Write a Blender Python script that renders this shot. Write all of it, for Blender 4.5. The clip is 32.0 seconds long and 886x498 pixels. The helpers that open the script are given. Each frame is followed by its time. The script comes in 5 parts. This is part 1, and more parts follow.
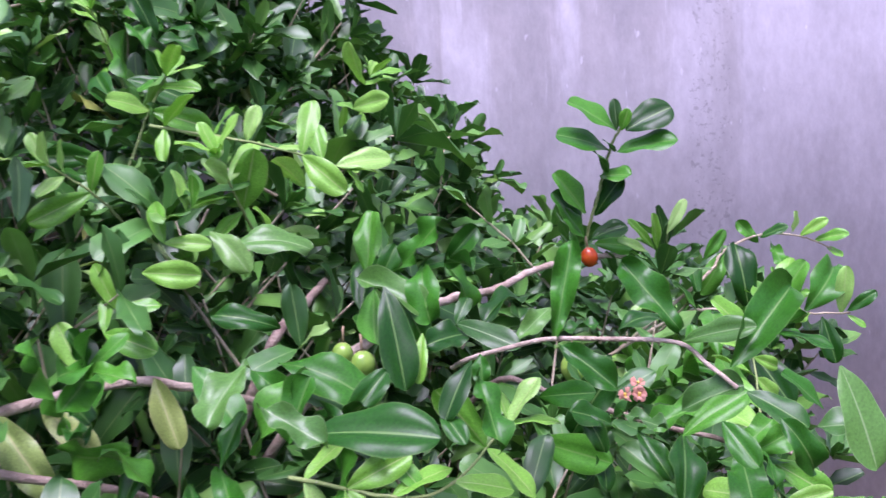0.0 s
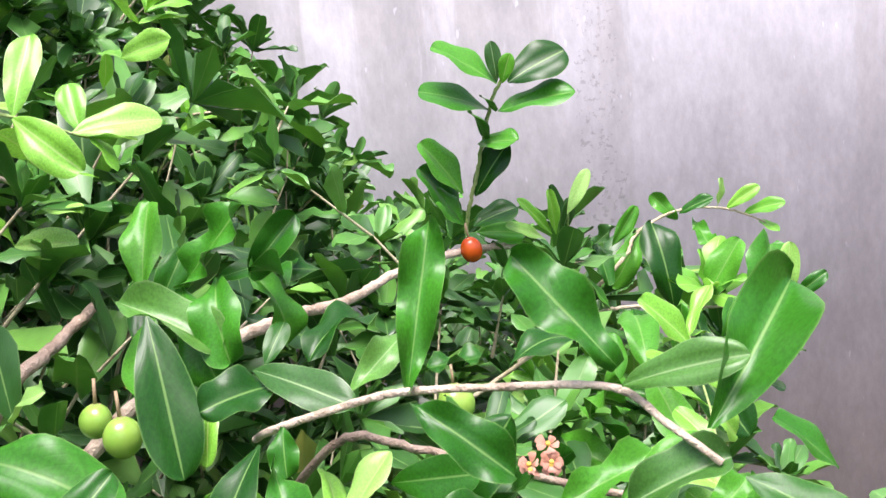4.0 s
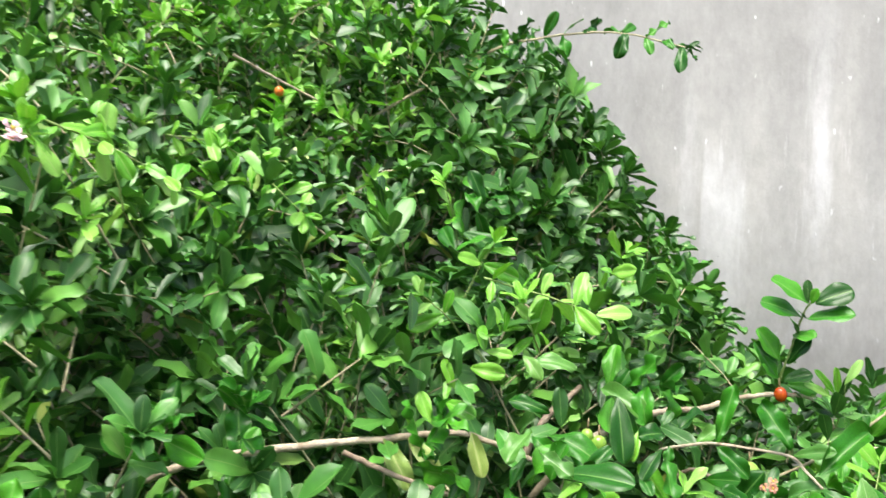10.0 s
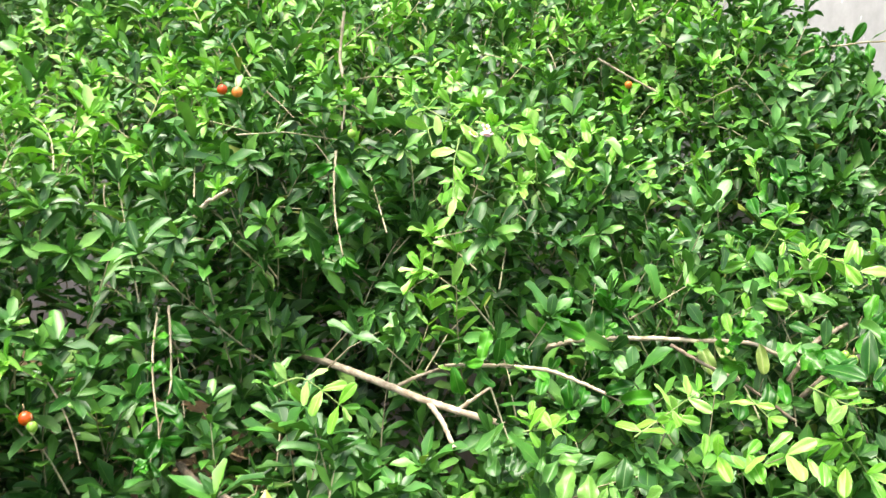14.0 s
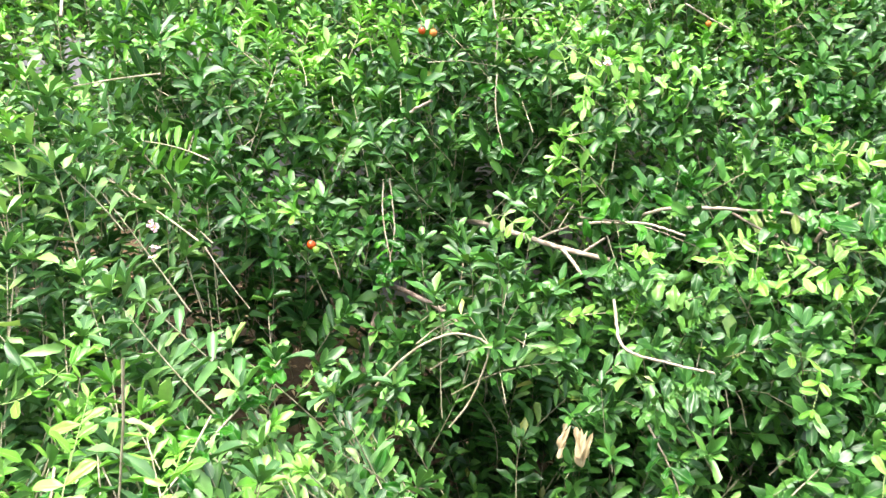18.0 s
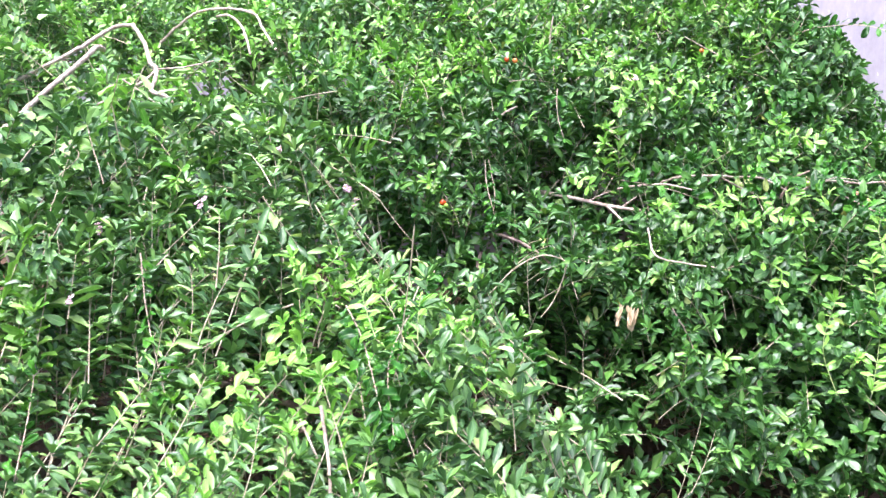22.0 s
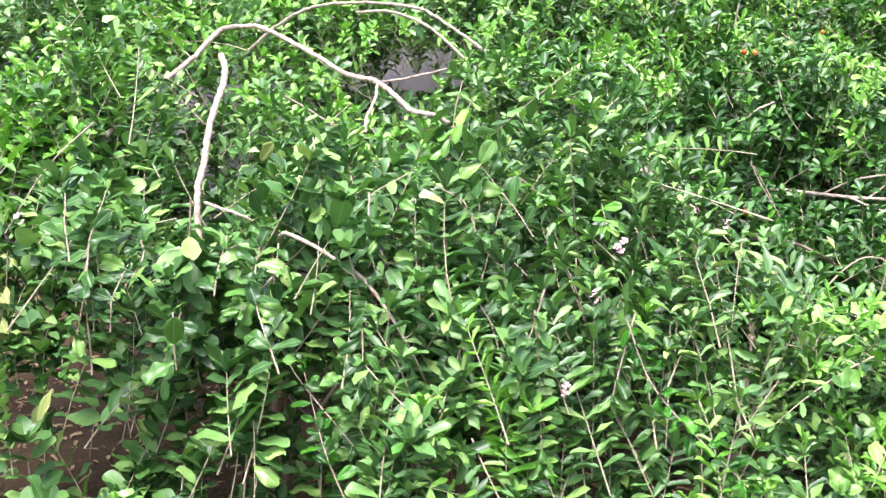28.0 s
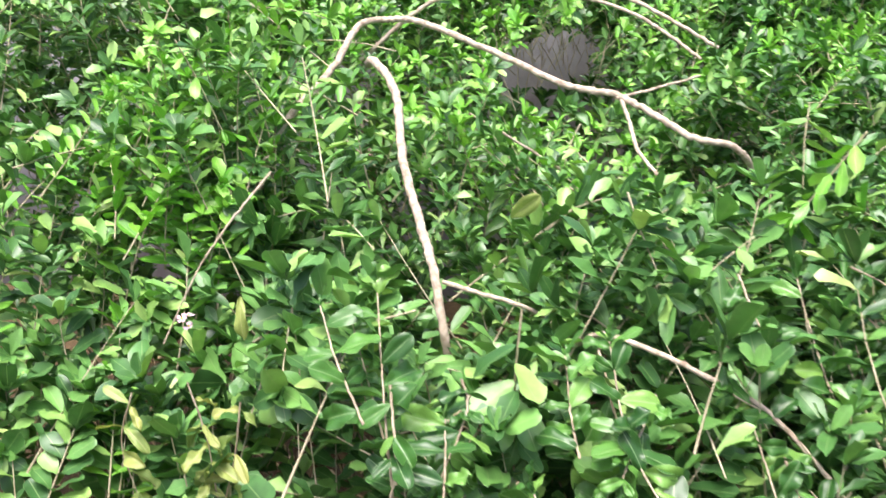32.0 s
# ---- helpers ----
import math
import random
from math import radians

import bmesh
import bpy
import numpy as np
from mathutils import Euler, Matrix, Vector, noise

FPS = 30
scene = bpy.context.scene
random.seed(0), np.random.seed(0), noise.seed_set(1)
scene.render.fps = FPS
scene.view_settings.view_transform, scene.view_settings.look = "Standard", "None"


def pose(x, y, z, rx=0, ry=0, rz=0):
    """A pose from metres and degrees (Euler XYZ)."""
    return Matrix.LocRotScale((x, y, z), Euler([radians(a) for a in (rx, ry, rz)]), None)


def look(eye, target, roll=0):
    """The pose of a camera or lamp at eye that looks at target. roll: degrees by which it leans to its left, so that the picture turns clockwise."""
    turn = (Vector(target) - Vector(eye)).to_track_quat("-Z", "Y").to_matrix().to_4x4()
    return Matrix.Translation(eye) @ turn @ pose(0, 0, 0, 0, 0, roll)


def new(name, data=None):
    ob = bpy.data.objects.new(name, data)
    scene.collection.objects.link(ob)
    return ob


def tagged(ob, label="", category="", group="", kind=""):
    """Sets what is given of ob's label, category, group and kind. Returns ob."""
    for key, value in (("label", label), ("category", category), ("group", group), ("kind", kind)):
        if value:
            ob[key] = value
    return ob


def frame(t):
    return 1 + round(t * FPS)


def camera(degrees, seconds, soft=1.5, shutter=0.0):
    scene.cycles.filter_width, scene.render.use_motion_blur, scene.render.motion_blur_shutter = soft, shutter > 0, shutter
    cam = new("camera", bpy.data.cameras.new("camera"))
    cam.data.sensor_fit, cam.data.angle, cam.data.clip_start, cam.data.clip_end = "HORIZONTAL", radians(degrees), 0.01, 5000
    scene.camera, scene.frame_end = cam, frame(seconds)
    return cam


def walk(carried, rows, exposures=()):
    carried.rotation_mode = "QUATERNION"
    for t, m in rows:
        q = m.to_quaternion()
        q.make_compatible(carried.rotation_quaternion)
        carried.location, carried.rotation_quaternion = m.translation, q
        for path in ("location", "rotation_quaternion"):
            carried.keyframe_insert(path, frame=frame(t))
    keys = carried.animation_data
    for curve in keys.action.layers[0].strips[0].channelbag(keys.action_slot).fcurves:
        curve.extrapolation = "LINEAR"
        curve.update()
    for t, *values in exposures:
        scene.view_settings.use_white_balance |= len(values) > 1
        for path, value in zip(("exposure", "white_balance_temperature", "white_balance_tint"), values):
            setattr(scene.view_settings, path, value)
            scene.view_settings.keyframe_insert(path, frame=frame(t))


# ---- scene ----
cam = camera(50.4, 32.0, 1.4, 0.35)
PATH = [
    (0, (-0.000, -0.000, 1.300), (-0.000, 1.966, 0.932), -3.80),
    (0.5, (0.015, 0.048, 1.288), (0.109, 2.008, 0.902), -4.20),
    (1, (0.021, 0.098, 1.279), (0.180, 2.050, 0.877), -4.12),
    (1.5, (0.029, 0.135, 1.254), (0.195, 2.094, 0.888), -5.53),
    (2, (0.028, 0.178, 1.240), (0.200, 2.136, 0.868), -5.68),
    (2.5, (0.031, 0.202, 1.236), (0.199, 2.159, 0.860), -6.58),
    (4.5, (0.042, 0.208, 1.278), (0.287, 2.154, 0.885), -5.29),
    (5, (0.039, 0.174, 1.305), (0.249, 2.135, 0.971), -3.46),
    (5.5, (0.023, 0.140, 1.320), (0.157, 2.116, 1.037), -2.18),
    (6, (0.009, 0.091, 1.337), (0.061, 2.071, 1.062), -1.30),
    (6.5, (0.007, 0.038, 1.350), (-0.007, 2.016, 1.056), -0.81),
    (7, (0.010, -0.017, 1.353), (-0.054, 1.960, 1.056), -0.45),
    (7.5, (0.016, -0.071, 1.353), (-0.086, 1.905, 1.061), -0.31),
    (8, (0.031, -0.129, 1.353), (-0.127, 1.844, 1.066), -0.31),
    (8.5, (0.037, -0.183, 1.353), (-0.183, 1.784, 1.070), -0.22),
    (9, (0.034, -0.243, 1.360), (-0.269, 1.717, 1.100), 0.08),
    (9.5, (0.034, -0.305, 1.376), (-0.376, 1.640, 1.157), 0.41),
    (10, (0.044, -0.373, 1.392), (-0.495, 1.547, 1.236), 0.56),
    (10.5, (0.057, -0.445, 1.413), (-0.598, 1.440, 1.279), 0.86),
    (11, (0.074, -0.521, 1.413), (-0.702, 1.317, 1.276), 0.88),
    (11.5, (0.085, -0.594, 1.411), (-0.771, 1.206, 1.254), 0.84),
    (12, (0.101, -0.680, 1.415), (-0.812, 1.090, 1.231), 0.86),
    (12.5, (0.116, -0.756, 1.422), (-0.833, 0.992, 1.214), 0.91),
    (13, (0.130, -0.807, 1.429), (-0.869, 0.911, 1.203), 1.28),
    (13.5, (0.146, -0.846, 1.437), (-0.893, 0.845, 1.194), 1.98),
    (14, (0.186, -0.881, 1.453), (-0.911, 0.767, 1.165), 2.64),
    (14.5, (0.264, -0.909, 1.487), (-0.906, 0.670, 1.112), 2.78),
    (16.5, (0.546, -1.242, 1.530), (-0.738, 0.217, 1.056), 2.14),
    (17, (0.533, -1.323, 1.521), (-0.761, 0.128, 1.054), 2.24),
    (17.5, (0.497, -1.398, 1.505), (-0.784, 0.066, 1.041), 2.36),
    (18, (0.452, -1.527, 1.481), (-0.735, 0.017, 1.024), 3.03),
    (18.5, (0.504, -1.632, 1.495), (-0.633, -0.056, 1.022), 2.87),
    (19, (0.594, -1.809, 1.511), (-0.493, -0.194, 1.053), 3.04),
    (19.5, (0.647, -1.944, 1.514), (-0.449, -0.324, 1.096), 2.95),
    (20, (0.688, -2.060, 1.486), (-0.449, -0.452, 1.135), 2.65),
    (20.5, (0.740, -2.144, 1.477), (-0.443, -0.567, 1.141), 2.34),
    (21, (0.811, -2.229, 1.472), (-0.414, -0.688, 1.118), 1.84),
    (21.5, (0.836, -2.342, 1.471), (-0.385, -0.803, 1.095), 1.73),
    (22, (0.839, -2.487, 1.466), (-0.350, -0.928, 1.071), 1.89),
    (22.5, (0.803, -2.637, 1.446), (-0.333, -1.039, 1.052), 2.13),
    (23, (0.720, -2.761, 1.447), (-0.368, -1.130, 1.051), 2.47),
    (23.5, (0.586, -2.808, 1.437), (-0.473, -1.155, 1.055), 2.78),
    (24, (0.403, -2.850, 1.449), (-0.618, -1.174, 1.066), 2.97),
    (24.5, (0.236, -2.880, 1.468), (-0.756, -1.187, 1.077), 2.82),
    (25, (0.010, -2.933, 1.474), (-0.915, -1.204, 1.077), 2.84),
    (25.5, (-0.179, -2.973, 1.480), (-1.039, -1.215, 1.070), 2.76),
    (27.5, (-0.762, -2.964, 1.509), (-1.448, -1.140, 1.059), -0.57),
    (28, (-0.955, -2.975, 1.532), (-1.537, -1.114, 1.086), -0.26),
    (28.5, (-1.135, -2.953, 1.523), (-1.617, -1.063, 1.080), 0.02),
    (29, (-1.330, -2.924, 1.525), (-1.704, -1.015, 1.060), 0.16),
    (29.5, (-1.463, -2.882, 1.532), (-1.780, -0.968, 1.049), -0.13),
    (30, (-1.591, -2.824, 1.550), (-1.860, -0.908, 1.042), -0.38),
    (30.5, (-1.685, -2.740, 1.565), (-1.936, -0.827, 1.036), -0.43),
    (31, (-1.754, -2.690, 1.570), (-2.003, -0.776, 1.044), -0.39),
    (31.5, (-1.850, -2.608, 1.592), (-2.133, -0.709, 1.032), -0.41),
    (32, (-1.894, -2.505, 1.616), (-2.274, -0.613, 1.092), -1.19),
]
walk(cam, [(t, look(eye, target, roll)) for t, eye, target, roll in PATH], [(0, 0.84, 5470, 49), (1, 0.84, 5370, 57), (2, 0.92, 5900, 48), (2.5, 1.01, 6000, 42), (4.5, 1.43, 6250, 17), (7, 1.25, 6350, 7), (9, 1.24, 6500, 5), (11, 1.5, 6550, 4), (14, 1.73, 6700, 5), (17, 1.98, 6550, 9), (19, 1.9, 5950, 19), (22, 1.86, 5700, 34), (25, 1.71, 5700, 36), (28, 1.6, 5950, 27), (31, 1.44, 6100, 22), (32, 1.42, 6250, 18)])

# ---- world, sun ----
world = bpy.data.worlds.new("sky")
scene.world = world
world.use_nodes = True
wn = world.node_tree.nodes
sky = wn.new("ShaderNodeTexSky")
sky.sky_type = "NISHITA"
sky.sun_disc = False
sky.sun_elevation = radians(72)
sky.sun_rotation = radians(182)
sky.air_density, sky.dust_density, sky.ozone_density = 1.0, 6.0, 0.6
world.node_tree.links.new(sky.outputs[0], wn["Background"].inputs[0])
wn["Background"].inputs[1].default_value = 0.12
sun = new("sun", bpy.data.lights.new("sun", "SUN"))
sun.data.energy, sun.data.angle, sun.data.color = 2.2, radians(30), (1.0, 0.97, 0.92)
sun.matrix_world = look((0, 0, 0), (0.06, 0.28, -0.96))


# ---- materials ----
def mat(name, rough=0.5):
    m = bpy.data.materials.new(name)
    m.use_nodes = True
    b = m.node_tree.nodes["Principled BSDF"]
    b.inputs["Roughness"].default_value = rough
    return m, m.node_tree.nodes, m.node_tree.links, b


def ramp(nodes, stops):
    r = nodes.new("ShaderNodeValToRGB")
    e = r.color_ramp.elements
    while len(e) < len(stops):
        e.new(0.5)
    for el, (p, c) in zip(e, stops):
        el.position, el.color = p, (*c, 1)
    return r


def tex(nodes, links, scale, detail=4.0, coord="Object", stretch=(1, 1, 1), rough=0.55):
    c = nodes.new("ShaderNodeTexCoord")
    mp = nodes.new("ShaderNodeMapping")
    mp.inputs["Scale"].default_value = stretch
    n = nodes.new("ShaderNodeTexNoise")
    n.inputs["Scale"].default_value, n.inputs["Detail"].default_value, n.inputs["Roughness"].default_value = scale, detail, rough
    links.new(c.outputs[coord], mp.inputs[0])
    links.new(mp.outputs[0], n.inputs["Vector"])
    return n


def maths(nodes, links, op, a, b):
    n = nodes.new("ShaderNodeMath")
    n.operation = op
    for k, v in enumerate((a, b)):
        if isinstance(v, (int, float)):
            n.inputs[k].default_value = v
        else:
            links.new(v, n.inputs[k])
    return n.outputs[0]


def mixed(nodes, links, f, a, b, mode="MIX"):
    n = nodes.new("ShaderNodeMix")
    n.data_type, n.blend_type = "RGBA", mode
    for k, v in ((0, f), (6, a), (7, b)):
        if isinstance(v, (int, float)):
            n.inputs[k].default_value = v
        elif isinstance(v, tuple):
            n.inputs[k].default_value = (*v, 1)
        else:
            links.new(v, n.inputs[k])
    return n.outputs[2]


def leaf_material(name, stops, rib, rough, glow, single=False, gloss=0.42):
    """Leaf blade: a tone for each leaf, pale midrib and side veins by the blade's own UV, fine blotches, light passing through."""
    m, n, l, b = mat(name, rough)
    if single:
        rnd = n.new("ShaderNodeObjectInfo").outputs["Random"]
    else:
        rnd = n.new("ShaderNodeNewGeometry").outputs["Random Per Island"]
    tone = ramp(n, stops)
    l.new(rnd, tone.inputs[0])
    uv = n.new("ShaderNodeUVMap")
    sp = n.new("ShaderNodeSeparateXYZ")
    l.new(uv.outputs[0], sp.inputs[0])
    side = maths(n, l, "ABSOLUTE", maths(n, l, "SUBTRACT", sp.outputs[0], 0.5), 0.0)
    mid = n.new("ShaderNodeMapRange")
    mid.inputs[1].default_value, mid.inputs[2].default_value = 0.032, 0.01
    l.new(side, mid.inputs[0])
    vein = maths(n, l, "SINE", maths(n, l, "ADD", maths(n, l, "MULTIPLY", sp.outputs[1], 58.0), maths(n, l, "MULTIPLY", side, -46.0)), 0.0)
    vein = maths(n, l, "POWER", maths(n, l, "MAXIMUM", vein, 0.0), 6.0)
    blot = tex(n, l, 38, 3)
    bl = n.new("ShaderNodeMapRange")
    bl.inputs[1].default_value, bl.inputs[2].default_value, bl.inputs[3].default_value, bl.inputs[4].default_value = 0.3, 0.7, 0.78, 1.2
    l.new(blot.outputs[0], bl.inputs[0])
    hv = n.new("ShaderNodeHueSaturation")
    l.new(tone.outputs[0], hv.inputs["Color"])
    l.new(bl.outputs[0], hv.inputs["Value"])
    col = mixed(n, l, maths(n, l, "MULTIPLY", vein, 0.02), hv.outputs[0], rib)
    col = mixed(n, l, maths(n, l, "MULTIPLY", mid.outputs[0], 0.6), col, rib)
    rim = n.new("ShaderNodeMapRange")
    rim.inputs[1].default_value, rim.inputs[2].default_value = 0.465, 0.5
    l.new(side, rim.inputs[0])
    col = mixed(n, l, maths(n, l, "MULTIPLY", rim.outputs[0], 0.5), col, rib)
    l.new(col, b.inputs["Base Color"])
    b.inputs["Specular IOR Level"].default_value = gloss
    bump = n.new("ShaderNodeBump")
    bump.inputs["Strength"].default_value, bump.inputs["Distance"].default_value = 0.1, 0.001
    l.new(maths(n, l, "SUBTRACT", maths(n, l, "MULTIPLY", blot.outputs[0], 0.12), maths(n, l, "ADD", maths(n, l, "MULTIPLY", vein, 0.25), mid.outputs[0])), bump.inputs["Height"])
    l.new(bump.outputs[0], b.inputs["Normal"])
    tr = n.new("ShaderNodeBsdfTranslucent")
    l.new(mixed(n, l, 1.0, col, (0.9, 1.0, 0.45), "MULTIPLY"), tr.inputs[0])
    mx = n.new("ShaderNodeMixShader")
    mx.inputs[0].default_value = glow
    l.new(b.outputs[0], mx.inputs[1])
    l.new(tr.outputs[0], mx.inputs[2])
    l.new(mx.outputs[0], n["Material Output"].inputs[0])
    return m


MATURE = ((0.0, (0.015, 0.072, 0.01)), (0.45, (0.038, 0.148, 0.019)), (0.8, (0.078, 0.25, 0.033)), (0.99, (0.14, 0.34, 0.05)), (1.0, (0.34, 0.38, 0.08)))
YOUNG = ((0.0, (0.1, 0.35, 0.025)), (0.45, (0.18, 0.46, 0.04)), (0.8, (0.25, 0.55, 0.075)), (1.0, (0.36, 0.63, 0.17)))
M_LEAF = leaf_material("mature_leaf", MATURE, (0.2, 0.34, 0.1), 0.42, 0.13, False, 0.62)
# brighter copy of the mature leaf, with stronger light put into its colour
M_BRIGHTENED = leaf_material("brightened_leaf", tuple((p, (min(0.45, c[0] * 2.15), c[1] * 1.5, c[2] * 2.5)) for p, c in MATURE), (0.27, 0.42, 0.15), 0.42, 0.15, False, 0.62)
M_YOUNG = leaf_material("young_leaf", YOUNG, (0.45, 0.58, 0.22), 0.42, 0.22, False, 0.62)
M_LEAF_ONE = leaf_material("mature_leaf_single", tuple((p, (c[0] * 0.5, c[1] * 0.78, c[2] * 0.36)) for p, c in MATURE[:4]), (0.17, 0.32, 0.08), 0.33, 0.1, True, 0.28)
# single copy, for pale leaves and for leaves with light painted in
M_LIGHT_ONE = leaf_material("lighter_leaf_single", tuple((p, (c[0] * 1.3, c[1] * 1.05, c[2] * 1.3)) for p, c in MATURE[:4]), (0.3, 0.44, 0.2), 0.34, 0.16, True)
M_YOUNG_ONE = leaf_material("young_leaf_single", YOUNG, (0.45, 0.58, 0.22), 0.34, 0.22, True)
M_YELLOW = leaf_material("yellow_leaf", ((0.0, (0.34, 0.38, 0.1)), (1.0, (0.24, 0.36, 0.09))), (0.55, 0.52, 0.25), 0.45, 0.25, True)

M_WITHERED = leaf_material("withered_leaf", ((0.0, (0.62, 0.5, 0.3)), (1.0, (0.5, 0.38, 0.2))), (0.7, 0.6, 0.4), 0.6, 0.2, True)


def bark_material(name, dark, light, scale):
    m, n, l, b = mat(name, 0.75)
    t = tex(n, l, scale, 5, stretch=(1, 1, 1))
    s = tex(n, l, scale * 9, 2)
    r = ramp(n, ((0.3, dark), (0.7, light)))
    l.new(t.outputs[0], r.inputs[0])
    spot = n.new("ShaderNodeMapRange")
    spot.inputs[1].default_value, spot.inputs[2].default_value = 0.62, 0.7
    l.new(s.outputs[0], spot.inputs[0])
    l.new(mixed(n, l, maths(n, l, "MULTIPLY", spot.outputs[0], 0.5), r.outputs[0], (0.62, 0.55, 0.45)), b.inputs["Base Color"])
    bump = n.new("ShaderNodeBump")
    bump.inputs["Strength"].default_value, bump.inputs["Distance"].default_value = 0.8, 0.002
    l.new(maths(n, l, "ADD", s.outputs[0], maths(n, l, "MULTIPLY", t.outputs[0], 2.0)), bump.inputs["Height"])
    l.new(bump.outputs[0], b.inputs["Normal"])
    return m


M_BARK = bark_material("grey_brown_bark", (0.16, 0.105, 0.07), (0.42, 0.33, 0.25), 60)
M_PALE = bark_material("pale_bark", (0.26, 0.19, 0.125), (0.66, 0.56, 0.43), 60)
M_OLD = bark_material("weathered_twig_bark", (0.22, 0.17, 0.1), (0.5, 0.42, 0.3), 30)
M_SHOOT = bark_material("green_shoot", (0.16, 0.26, 0.06), (0.3, 0.38, 0.13), 40)
M_TWIG = bark_material("twig_bark", (0.28, 0.24, 0.13), (0.56, 0.5, 0.34), 40)

# Plastered wall: grey cement with whitish runs, painted-in light corrections, pits and scratches.
M_WALL, n, l, b = mat("weathered_plaster", 0.85)
big = tex(n, l, 1.3, 5)
runs = tex(n, l, 1.5, 7, stretch=(3.6, 1, 0.4), rough=0.66)
thin = tex(n, l, 4.0, 5, stretch=(9.0, 1, 0.9), rough=0.7)
fine = tex(n, l, 120, 6)
mottle = tex(n, l, 9, 6, rough=0.65)
r1 = ramp(n, ((0.3, (0.43, 0.425, 0.42)), (0.5, (0.49, 0.484, 0.48)), (0.72, (0.54, 0.535, 0.53))))
l.new(maths(n, l, "ADD", maths(n, l, "MULTIPLY", big.outputs[0], 0.65), maths(n, l, "MULTIPLY", mottle.outputs[0], 0.35)), r1.inputs[0])
r2 = n.new("ShaderNodeMapRange")
r2.inputs[1].default_value, r2.inputs[2].default_value = 0.47, 0.66
l.new(runs.outputs[0], r2.inputs[0])
r3 = n.new("ShaderNodeMapRange")
r3.inputs[1].default_value, r3.inputs[2].default_value = 0.62, 0.7
l.new(thin.outputs[0], r3.inputs[0])
col = mixed(n, l, maths(n, l, "MULTIPLY", r2.outputs[0], 0.45), r1.outputs[0], (0.5, 0.5, 0.51))
col = mixed(n, l, maths(n, l, "MULTIPLY", r3.outputs[0], 0.65), col, (0.7, 0.7, 0.72))
# whitewash that has run down the wall in broad bands, each with a frayed side and a frayed end
place = n.new("ShaderNodeTexCoord")
axis = n.new("ShaderNodeSeparateXYZ")
l.new(place.outputs["Object"], axis.inputs[0])
fray = tex(n, l, 6, 6, stretch=(2.2, 1, 0.22), rough=0.7)
across = maths(n, l, "ADD", axis.outputs[0], maths(n, l, "MULTIPLY", maths(n, l, "SUBTRACT", fray.outputs[0], 0.5), 0.2))
down = maths(n, l, "ADD", axis.outputs[2], maths(n, l, "MULTIPLY", maths(n, l, "SUBTRACT", runs.outputs[0], 0.5), 0.6))


def washed(x, half, low, high, strength):
    """How much of a band of whitewash lies on each point of the wall."""
    sideways = n.new("ShaderNodeMapRange")
    sideways.interpolation_type = "SMOOTHSTEP"
    sideways.inputs[1].default_value, sideways.inputs[2].default_value = half + 0.02, half - 0.02
    l.new(maths(n, l, "ABSOLUTE", maths(n, l, "SUBTRACT", across, x), 0.0), sideways.inputs[0])
    level = n.new("ShaderNodeMapRange")
    level.interpolation_type = "SMOOTHSTEP"
    mid, reach = (low + high) / 2, (high - low) / 2
    level.inputs[1].default_value, level.inputs[2].default_value = reach + 0.12, reach - 0.12
    l.new(maths(n, l, "ABSOLUTE", maths(n, l, "SUBTRACT", down, mid), 0.0), level.inputs[0])
    return maths(n, l, "MULTIPLY", maths(n, l, "MULTIPLY", sideways.outputs[0], level.outputs[0]), strength)


wash = 0.0
for band in ((-0.46, 0.035, 1.3, 1.9, 0.3), (-0.22, 0.05, 1.3, 1.8, 0.35), (-0.02, 0.018, 1.0, 1.6, 0.5), (0.075, 0.045, 0.9, 1.42, 0.85), (0.31, 0.03, 1.25, 1.9, 0.75), (0.6, 0.05, 1.1, 1.9, 0.6), (0.98, 0.27, 0.8, 1.9, 0.8), (1.5, 0.15, 0.8, 1.9, 0.6), (-1.1, 0.12, 1.2, 1.9, 0.4), (-1.9, 0.1, 1.0, 1.9, 0.5), (-2.5, 0.06, 0.9, 1.9, 0.5)):
    wash = maths(n, l, "MAXIMUM", wash, washed(*band))
col = mixed(n, l, wash, col, (0.73, 0.73, 0.76))
# wall colour lightened low down, ragged at its edge, to offset the shading there
low_lift = n.new("ShaderNodeMapRange")
low_lift.interpolation_type = "SMOOTHSTEP"
low_lift.inputs[1].default_value, low_lift.inputs[2].default_value = 1.5, 1.0
l.new(down, low_lift.inputs[0])
col = mixed(n, l, maths(n, l, "MULTIPLY", low_lift.outputs[0], 0.7), col, (0.66, 0.655, 0.655))
# the stretch beside the tall shrub, darkened in colour against overbright light
left_dim = n.new("ShaderNodeMapRange")
left_dim.interpolation_type = "SMOOTHSTEP"
left_dim.inputs[1].default_value, left_dim.inputs[2].default_value = 0.12, -0.25
l.new(across, left_dim.inputs[0])
col = mixed(n, l, maths(n, l, "MULTIPLY", left_dim.outputs[0], 0.75), col, (0.27, 0.268, 0.272))
# darkened towards the top in ragged tongues, to offset overbright light on it
top_dim = n.new("ShaderNodeMapRange")
top_dim.interpolation_type = "SMOOTHSTEP"
top_dim.inputs[1].default_value, top_dim.inputs[2].default_value = 1.3, 1.85
l.new(down, top_dim.inputs[0])
col = mixed(n, l, maths(n, l, "MULTIPLY", top_dim.outputs[0], 0.85), col, (0.24, 0.238, 0.24))
